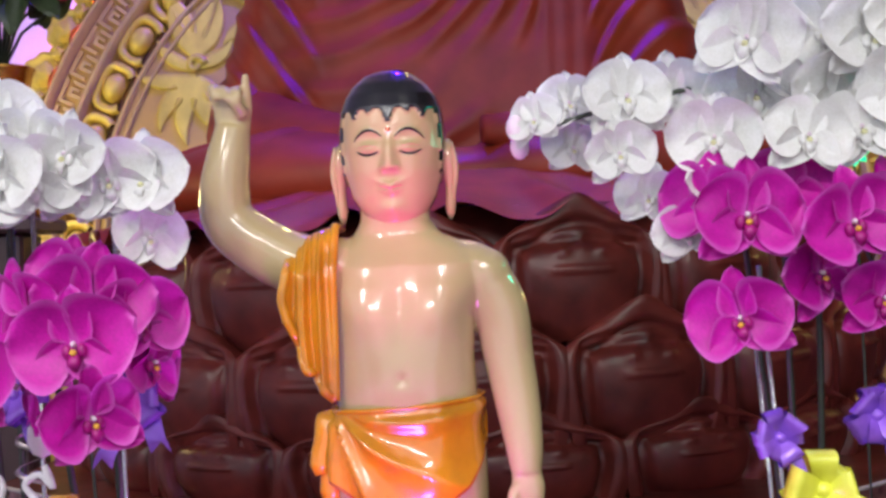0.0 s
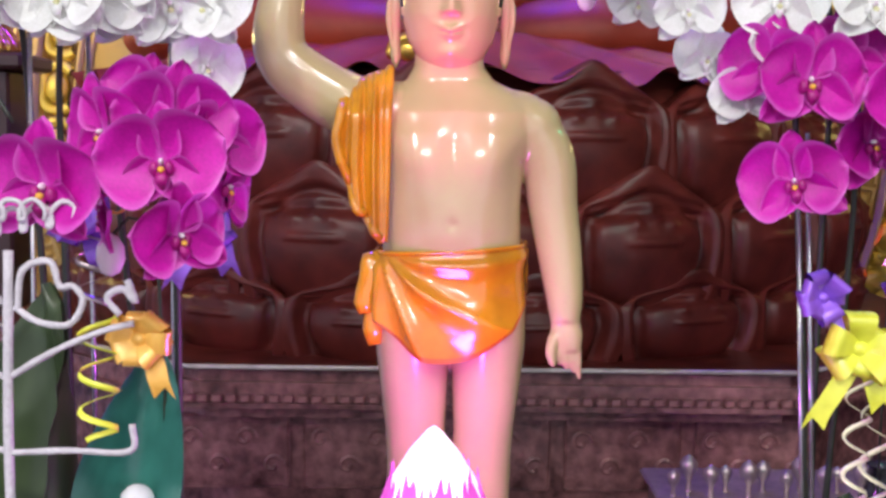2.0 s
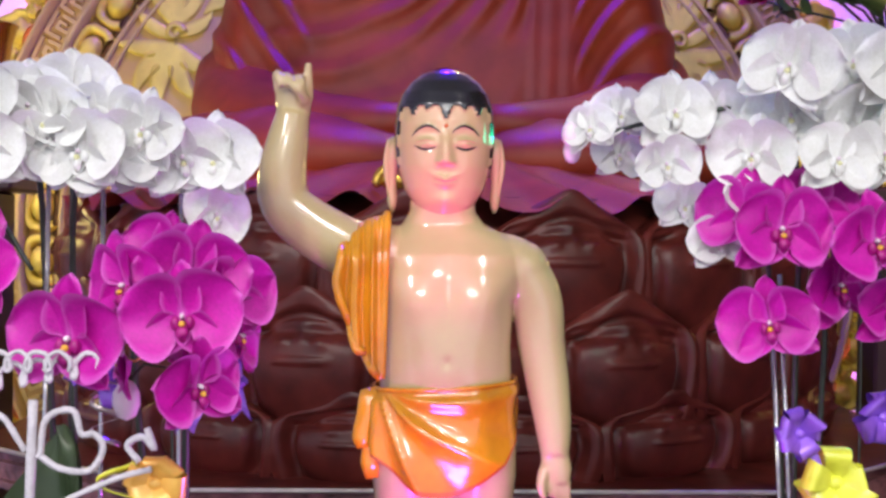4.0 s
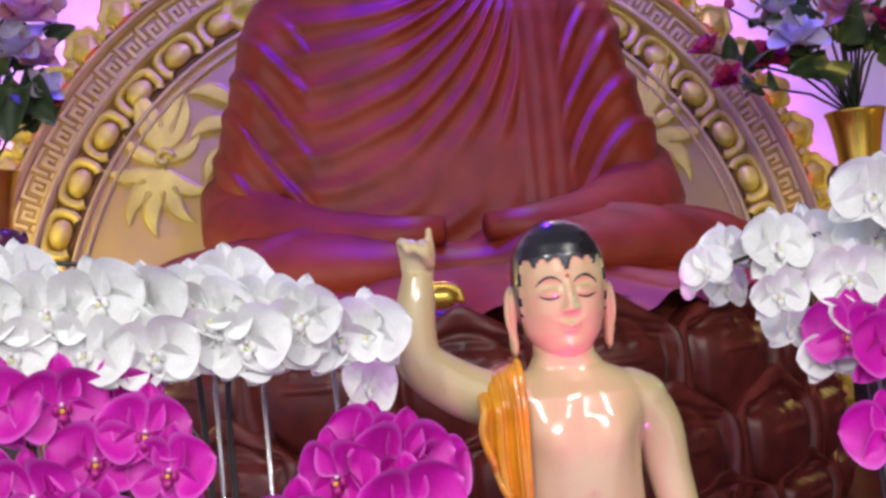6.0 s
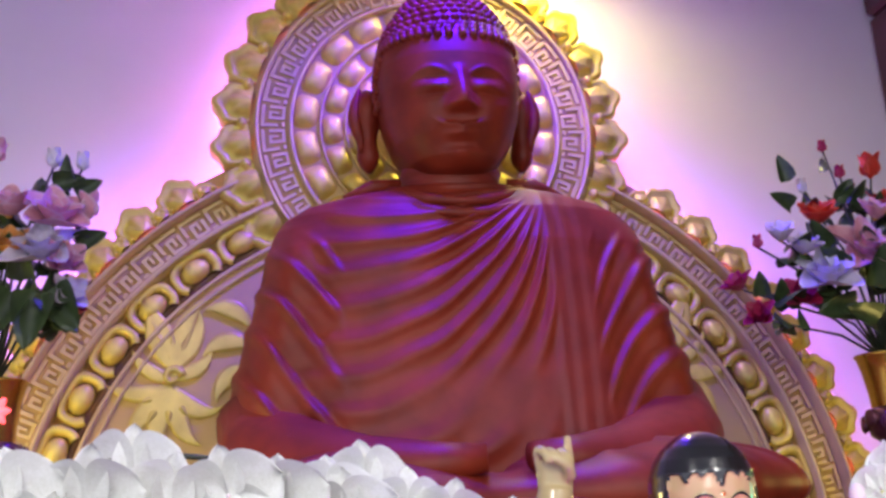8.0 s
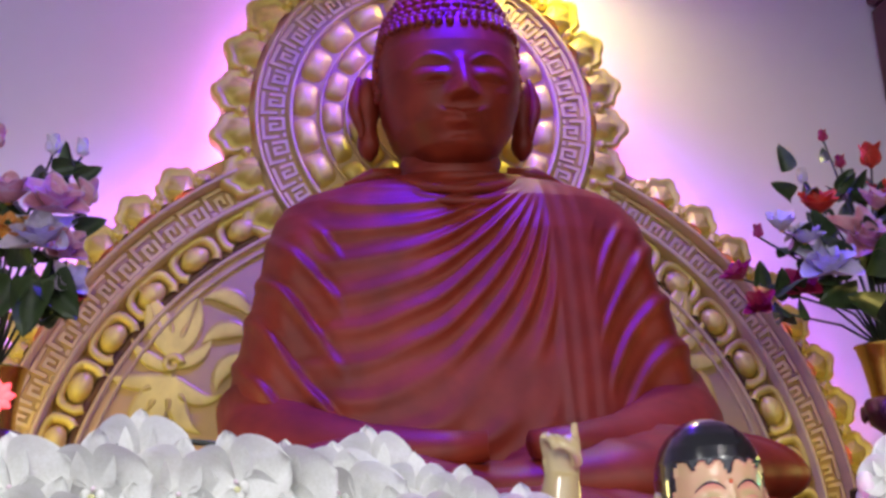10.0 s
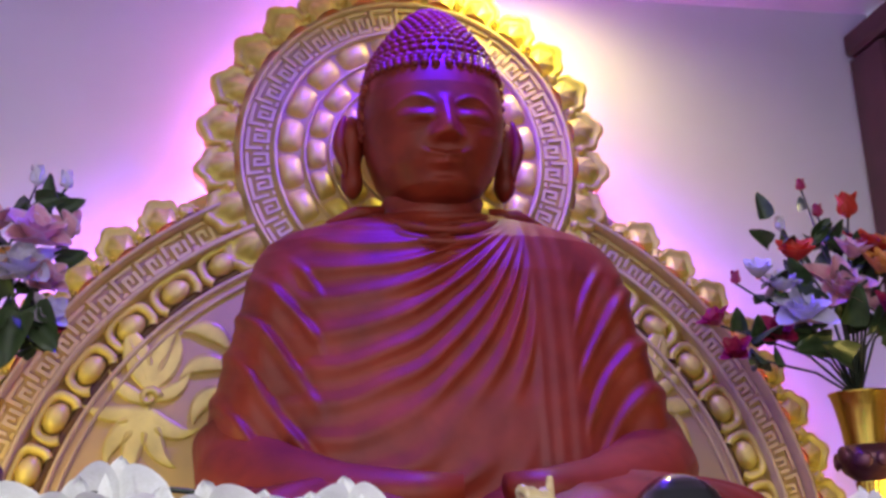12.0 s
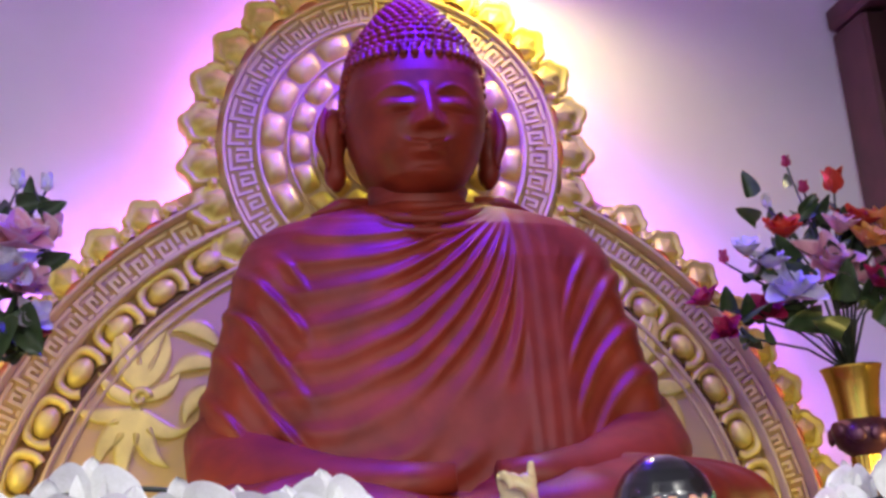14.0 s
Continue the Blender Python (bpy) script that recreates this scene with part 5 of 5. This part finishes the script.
LEAFM = [petal_mesh("leaf", (0.11, 0.045, -0.012, 0.004, 0.7, 0.0015, 6, 8), M_LEAF), petal_mesh("leaf", (0.09, 0.035, -0.010, 0.003, 0.75, 0.0015, 6, 8), M_LEAF)]
bouquet("mixed silk bouquet of red, pink and white flowers with dark leaves", (0.985, 1.30, 0.77), [
    (0.911, 1.30, 1.265, M_CRIM, 0.045, 8, 0, 0), (1.01, 1.28, 1.195, M_RED, 0.095, 14, 5, 0), (0.955, 1.27, 1.010, M_PINK, 0.15, 75, 55, 5), (0.838, 1.24, 0.940, M_LAV, 0.14, 65, 45, -15),
    (0.862, 1.28, 1.085, M_RED, 0.105, 45, 30, -20), (1.044, 1.28, 1.105, M_RED, 0.11, 50, 30, 10), (0.985, 1.25, 1.085, M_PINK, 0.09, 40, 30, 0), (1.03, 1.22, 1.045, M_ORANGE, 0.10, 50, 40, 10), (1.10, 1.25, 1.095, M_ORANGE, 0.10, 45, 20, 30),
    (0.654, 1.28, 0.935, M_CRIM, 0.075, 45, 40, -60), (0.690, 1.27, 0.865, M_CRIM, 0.075, 50, 60, -40), (0.718, 1.30, 1.035, M_CRIM, 0.05, 8, 0, -20), (0.845, 1.30, 1.165, M_LAV, 0.055, 8, 0, 0), (0.765, 1.28, 1.045, M_LAV, 0.085, 40, 30, -20),
    (0.945, 1.30, 1.20, M_CRIM, 0.05, 10, 0, 0), (0.805, 1.26, 1.01, M_LAV, 0.09, 50, 30, -10), (0.79, 1.27, 0.905, M_CRIM, 0.09, 50, 60, -20), (1.10, 1.22, 0.985, M_PINK, 0.11, 60, 50, 20), (1.02, 1.20, 0.95, M_CRIM, 0.08, 50, 60, 10)],
    [(0.805, 1.30, 1.19, -10, 10, 0.8), (0.80, 1.28, 1.12, -60, 20, 0.8), (0.92, 1.29, 1.14, 40, 15, 0.8), (0.86, 1.28, 1.02, -30, 30, 1.0), (1.03, 1.30, 1.12, 50, 10, 0.7), (0.90, 1.24, 0.88, -95, 10, 1.2), (0.93, 1.22, 0.84, -70, 25, 1.2), (0.95, 1.25, 0.93, 10, 35, 1.2), (1.02, 1.22, 0.87, 40, 30, 1.2), (0.88, 1.25, 0.96, -50, 30, 1.1), (1.05, 1.23, 0.93, 70, 20, 1.1)], 21)
bouquet("silk bouquet of pink and white magnolias with dark leaves", (-0.90, 1.25, 0.77), [
    (-0.735, 1.20, 1.195, M_LAV, 0.06, 8, 0, 10), (-0.722, 1.20, 1.095, M_PINK, 0.085, 14, 5, 10), (-0.782, 1.17, 1.075, M_PINK, 0.13, 60, 45, 20), (-0.80, 1.16, 1.005, M_LAV, 0.13, 65, 45, 0), (-0.762, 1.16, 0.985, M_PINK, 0.09, 50, 60, 25), (-0.757, 1.17, 0.925, M_LAV, 0.08, 45, 70, 30), (-0.738, 1.18, 0.900, M_CRIM, 0.05, 30, 60, 20),
    (-0.79, 1.2, 1.20, M_LAV, 0.065, 10, 0, 0), (-0.87, 1.2, 1.10, M_PINK, 0.12, 55, 30, 0), (-0.86, 1.17, 1.02, M_ORANGE, 0.09, 50, 40, 0), (-0.92, 1.17, 1.00, M_LAV, 0.12, 60, 40, 0), (-0.90, 1.2, 1.21, M_PINK, 0.08, 20, 0, 0)],
    [(-0.745, 1.2, 1.14, 60, 10, 0.7), (-0.79, 1.2, 1.16, 80, 10, 0.8), (-0.74, 1.18, 1.03, 70, 20, 0.8), (-0.78, 1.15, 0.94, 150, 15, 1.3), (-0.80, 1.14, 0.93, 190, 15, 1.4), (-0.84, 1.15, 0.93, 210, 20, 1.3)], 23)

# ---- lotus lamp in front of the small statue ----
lamp_th = thing("lotus_lamp", "glowing white and pink lotus-bud lamp in front of the statue", "lamp", m=pose(-0.013, -0.22, -0.213))
lathe("bud", [(0.0, 0.013), (0.045, 0.013), (0.058, 0.06), (0.060, 0.12), (0.057, 0.18), (0.050, 0.235), (0.042, 0.268), (0.030, 0.296), (0.017, 0.317), (0.005, 0.331), (0.0005, 0.334)], M_LAMP, lamp_th, "glowing white pointed bud")
s = Shape()
rows = []
for i in range(25):
    v = i / 24
    row = []
    for j in range(108):
        a = 2 * math.pi * j / 108
        top = 0.288 + 0.015 * abs(((j / 12) % 1) * 2 - 1) + 0.007 * math.sin(j * 1.9) + 0.004 * math.sin(j * 3.7)
        z = 0.02 + (top - 0.02) * v
        r = lerp_table([(0.013, 0.046), (0.06, 0.0595), (0.12, 0.0615), (0.18, 0.0585), (0.235, 0.0515), (0.268, 0.0432), (0.296, 0.031)], z)[0]
        row.append((r * math.cos(a), r * math.sin(a), z))
    rows.append(row)
s.grid(rows, 0, True)
part("petal_layer", s, M_LAMPPINK, lamp_th, "jagged pink petal layer round the bud")

# ---- small things ----
def ribbon(path, w, material, name, parent, label=""):
    """A flat ribbon along a path, as wide as w, a little thick."""
    s = Shape()
    s.tube(path, w / 2, 0, 6, 0.12)
    return part(name, s, material, parent, label)


def bow(label, p, material, size, group, tails=2, rnd=random.Random(77)):
    """A bunched bow: broad ribbon loops round a knot, and flat tails with a notched end."""
    th = thing("ribbon_bow", label, "bow", group, m=pose(*p))
    for k in range(7):
        a = 2 * math.pi * k / 7 + rnd.uniform(-0.25, 0.25)
        r, w = size * rnd.uniform(0.85, 1.15), size * rnd.uniform(0.40, 0.55)
        d, side = Vector((math.cos(a), rnd.uniform(-0.5, 0.1), math.sin(a))), Vector((-math.sin(a), rnd.uniform(-0.5, 0.5), math.cos(a)))
        s = Shape()
        rows = []
        for i in range(15):
            t = i / 14
            c = d * (r * math.sin(math.pi * t) ** 0.8) + Vector((0, -0.42 * r * math.sin(2 * math.pi * t) - 0.10 * r, 0))
            half = side * (w * (0.35 + 0.65 * math.sin(math.pi * t) ** 0.5))
            rows.append([c - half, c + Vector((0, -0.04 * r, 0)), c + half])
        s.grid(rows, 0)
        s.grid([[q + Vector((0, 0.0006, 0)) for q in row] for row in rows], 0)
        part("loop", s, material, th)
    s = Shape()
    s.ball((0, -0.15 * size, 0), (size * 0.30, size * 0.30, size * 0.26), 0, 12, 8)
    part("knot", s, material, th)
    for k in range(tails):
        sx, L, w = (-1 if k % 2 else 1), size * (1.9 + 0.5 * k), size * 0.36
        s = Shape()
        for y in (-0.004, -0.0034):
            rows = []
            for i in range(9):
                t = i / 8
                c = Vector((sx * L * 0.5 * t + 0.1 * size * math.sin(5 * t), y + 0.002 * math.sin(6 * t), -L * t))
                cut = 0.45 * w if i == 8 else 0.0
                rows.append([c + Vector((-w, 0, -cut)), c + Vector((0, 0, cut * 1.4)), c + Vector((w, 0, -cut))])
            s.grid(rows, 0)
        part("tail", s, material, th)
    return th


bow("shiny purple ribbon bow tied among the orchid stems", (0.292, -0.11, 0.200), M_PURPLE, 0.019, "ribbon bows", 1)
bow("shiny yellow ribbon bow tied to the orchid stems", (0.322, -0.11, 0.160), M_YELLOW, 0.026, "ribbon bows", 2)
bow("purple ribbon bow under the magenta flowers", (-0.176, -0.19, 0.262), M_PURPLE, 0.020, "ribbon bows", 2)
bow("orange and pink ribbon bow on a stem", (-0.212, -0.24, 0.185), M_ORANGERIB, 0.020, "ribbon bows", 1)
bow("purple ribbon bow among the stems", (-0.285, -0.14, 0.262), M_PURPLE, 0.022, "ribbon bows", 1)
bow("pale purple ribbon bow beside the stems", (0.375, -0.08, 0.21), M_PURPLE, 0.022, "ribbon bows", 1)


def curl(label, p, r, drop, turns, material, w=0.005, lean=0.0):
    th = thing("curled_ribbon", label, "ribbon", "curled ribbons", m=pose(*p))
    n = int(turns * 12)
    ribbon([(r * math.cos(2 * math.pi * turns * i / n) + lean * i / n, 0.6 * r * math.sin(2 * math.pi * turns * i / n), -drop * i / n) for i in range(n + 1)], w, material, "strip", th)
    return th


curl("yellow curled ribbon hanging from a bow", (-0.238, -0.25, 0.200), 0.013, 0.085, 3.4, M_YELLOW)
curl("pale yellow curled ribbon hanging from the bow", (0.322, -0.12, 0.135), 0.010, 0.13, 4.2, M_PALEYEL)
curl("silver curled ribbon among the orchid stems", (-0.275, -0.14, 0.262), 0.012, 0.07, 3.0, M_SILVER)
curl("pale curled ribbon hanging beside the stems", (0.345, -0.10, 0.12), 0.012, 0.13, 3.2, M_PALEYEL)

# white wire ornament with curls and a heart
orn = thing("wire_ornament", "white glitter-coated wire ornament with curls and a heart", "ornament", m=pose(-0.295, -0.26, 0.0))


def wire(path, r=0.0032, name="wire"):
    s = Shape()
    P = [Vector(p) for p in path]
    P = [P[0] * 2 - P[1]] + P + [P[-1] * 2 - P[-2]]
    pts = []
    for i in range(1, len(P) - 2):
        a, b, c, d = P[i - 1:i + 3]
        for j in range(6):
            t = j / 6
            pts.append(0.5 * ((2 * b) + (c - a) * t + (2 * a - 5 * b + 4 * c - d) * t * t + (3 * b - a - 3 * c + d) * t ** 3))
    pts.append(P[-2])
    s.tube(pts, [0.85 * r * (1 + 0.22 * noise.noise(p * 300)) for p in pts], 0, 8)
    part(name, s, M_GLITTER, orn)


wire([(0, 0, -0.2), (0.001, 0, 0.0), (0.0, 0, 0.12), (0.003, 0, 0.245)], 0.0042)
wire([(0.0, 0, 0.160), (0.03, 0, 0.178), (0.062, 0, 0.192), (0.084, 0, 0.198)], 0.0026)
wire([(0.0, 0, 0.110), (0.04, 0, 0.112), (0.080, 0, 0.112), (0.082, 0, 0.13)], 0.0026)
wire([(0.0, 0, 0.160), (-0.03, 0, 0.175), (-0.06, 0, 0.170)], 0.0026)
wire([(0.0, 0, 0.112), (-0.04, 0, 0.112), (-0.08, 0, 0.118)], 0.0026)
wire([(0.008, 0, 0.205), (0.012, 0, 0.232), (0.030, 0, 0.238), (0.036, 0, 0.222), (0.045, 0, 0.222), (0.051, 0, 0.212), (0.042, 0, 0.197), (0.022, 0, 0.198), (0.006, 0, 0.208)], 0.0028, "heart")
wire([(-0.002, 0, 0.21), (-0.02, 0, 0.235), (-0.035, 0, 0.225), (-0.03, 0, 0.205), (-0.045, 0, 0.195)], 0.0026)
wire([(-0.08 + 0.0034 * i + 0.005 * math.sin(1.25 * i), 0.003 * math.cos(1.25 * i), 0.252 + 0.008 * math.cos(1.25 * i) + 0.0005 * i) for i in range(42)], 0.0022, "scroll")
wire([(-0.06 + 0.003 * i + 0.005 * math.sin(1.4 * i), -0.004, 0.272 + 0.007 * math.cos(1.4 * i)) for i in range(30)], 0.0020, "scroll")
wire([(0.078, -0.01, 0.205), (0.070, -0.01, 0.216), (0.080, -0.01, 0.222), (0.088, -0.01, 0.214), (0.083, -0.01, 0.228)], 0.0028)

# broad leaves behind the ornament
for x, y, z, rz, ry, k, material, label in ((-0.243, -0.18, 0.055, 10, 12, 1.2, M_TEAL, "broad teal artificial leaf leaning beside the pedestal"), (-0.285, -0.17, 0.0, -25, -8, 2.1, M_LEAF, "broad dark green leaf behind the ornament"), (-0.33, -0.2, -0.05, -15, -25, 2.0, M_LEAF, "broad dark green leaf behind the ornament"), (0.40, -0.06, -0.02, 10, 14, 1.9, M_LEAF, "broad dark green leaf beside the orchid stems")):
    s, rim = tepal(0.11, 0.050, -0.018, 0.003, 0.75, 0.0015, 14, 16)
    for i, (px, py, pz) in enumerate(s.v):
        s.v[i] = (px, py + 0.0012 * math.sin(px * 1100), pz)
    th = tagged(part("broad_leaf", s, material), label, "leaf", "broad leaves")
    th.matrix_world = Matrix.Translation((x, y, z - 0.02)) @ Matrix.Rotation(radians(rz), 4, "Z") @ Matrix.Rotation(radians(ry), 4, "Y") @ Matrix.Diagonal((k * 0.8, k, k, 1))
    s = Shape()
    s.tube([(0, 0.001, 0.004), (0, 0.004, -(z - 0.02 + 0.2) / k)], 0.0012, 0, 8)
    part("leaf_stalk", s, M_STEM, th)

# white cotton tuft at the foot of the stems
rnd = random.Random(31)
s = Shape()
for i in range(120):
    a, q = rnd.uniform(0, 2 * math.pi), rnd.uniform(0, 1) ** 0.5
    h = 0.09 * (1 - q * q)
    s.ball((-0.235 + 0.06 * q * math.cos(a), -0.20 + 0.05 * q * math.sin(a), -0.03 + h * rnd.uniform(0.6, 1.0)), rnd.uniform(0.010, 0.018), 0, 8, 6)
s.tube([(-0.235, -0.2, z) for z in (-0.2, -0.1, -0.03)], [0.045, 0.05, 0.055], 0, 20)
tagged(part("cotton_tuft", s, M_COTTON), "white fluffy cotton tuft at the foot of the stems", "cotton")

# silver offering tray beside the pedestal
tray = thing("offering_tray", "ornate silver offering tray with a beaded rim and small cups", "tray", m=pose(0.385, 0.32, -0.2))
s = Shape()
for z0, z1, g in ((0.0, 0.06, 0.0), (0.0602, 0.068, 0.006), (0.0682, 0.102, -0.006), (0.1022, 0.110, 0.004)):
    s.box((-0.135 - g, -0.07 - g, z0), (0.135 + g, 0.07 + g, z1), 0, 0.003)
part("base", s, M_SILVER, tray, smooth=False)
bead = Shape()
bead.ball((0, 0, 0), 0.0032, 0, 8, 6)
bead = bead.mesh("bead", M_SILVER)
for i in range(38):
    place("bead", bead, pose(-0.135 + 0.0073 * i, -0.075, 0.113), tray)
cupm = Shape()
cupm.grid([[(r * math.cos(a), r * math.sin(a), z) for a in (2 * math.pi * j / 12 for j in range(12))] for r, z in ((0.004, 0.0), (0.003, 0.012), (0.008, 0.020), (0.010, 0.030), (0.006, 0.036), (0.001, 0.040))], 0, True)
cupm = cupm.mesh("finial", M_SILVER)
for i in range(12):
    place("finial", cupm, Matrix.Translation((-0.12 + 0.022 * i, -0.04 + 0.02 * (i % 2), 0.110)) @ Matrix.Scale(0.8 + 0.3 * ((i * 5) % 3) / 2, 4), tray)
urn = thing("black_urn", "small glossy black urn beside the silver tray", "urn", m=pose(0.475, 0.20, -0.2))
lathe("body", [(0, 0), (0.024, 0.0), (0.030, 0.02), (0.020, 0.05), (0.028, 0.08), (0.030, 0.12), (0.018, 0.15), (0.014, 0.17), (0.020, 0.178), (0.0, 0.178)], M_HAIR, urn)

# gilt ornament on the throne and small coloured lamps
orn2 = thing("gilt_ornament", "small shiny gilt ornament on the throne's edge", "ornament", m=pose(-0.055, 0.66, 0.445))
s = Shape()
s.ball((0, 0, 0.004), (0.026, 0.012, 0.018), 0, 14, 8)
part("body", s, M_BRASS, orn2)
s = Shape()
s.ball((0, 0, 0), (0.008, 0.009, 0.010), 0, 8, 6)
beadm = s.mesh("bead", M_BRASS)
for i in range(16):
    a = math.pi * i / 15
    place("bead", beadm, Matrix.Translation((0.030 * math.cos(a), 0, 0.022 * math.sin(a))), orn2)


def string_light(p, material, label):
    th = thing("string_light", label, "lamp", "string lights", m=pose(*p))
    s = Shape()
    s.tube([(0, 0, 0.012), (0.0, 0.004, -(p[2] + 0.2))], 0.0012, 0, 6)
    part("wire", s, M_STEM, th)
    s = Shape()
    for i in range(8):
        a = 2 * math.pi * i / 8
        s.tube([(0, 0, 0), (0.010 * math.cos(a), -0.004, 0.010 * math.sin(a) + 0.004), (0.014 * math.cos(a), -0.002, 0.014 * math.sin(a) + 0.004)], [0.004, 0.004, 0.001], 0, 6)
    part("bulb", s, material, th, "glowing star-shaped bulb")
    return th


string_light((-0.618, -0.02, 0.556), M_REDLED, "red glowing string light behind the orchids")
string_light((-0.352, 0.02, 0.428), M_GREENLED, "green glowing string light among the orchids")
string_light((0.415, 0.06, 0.425), M_GREENLED, "green glowing string light among the orchids")
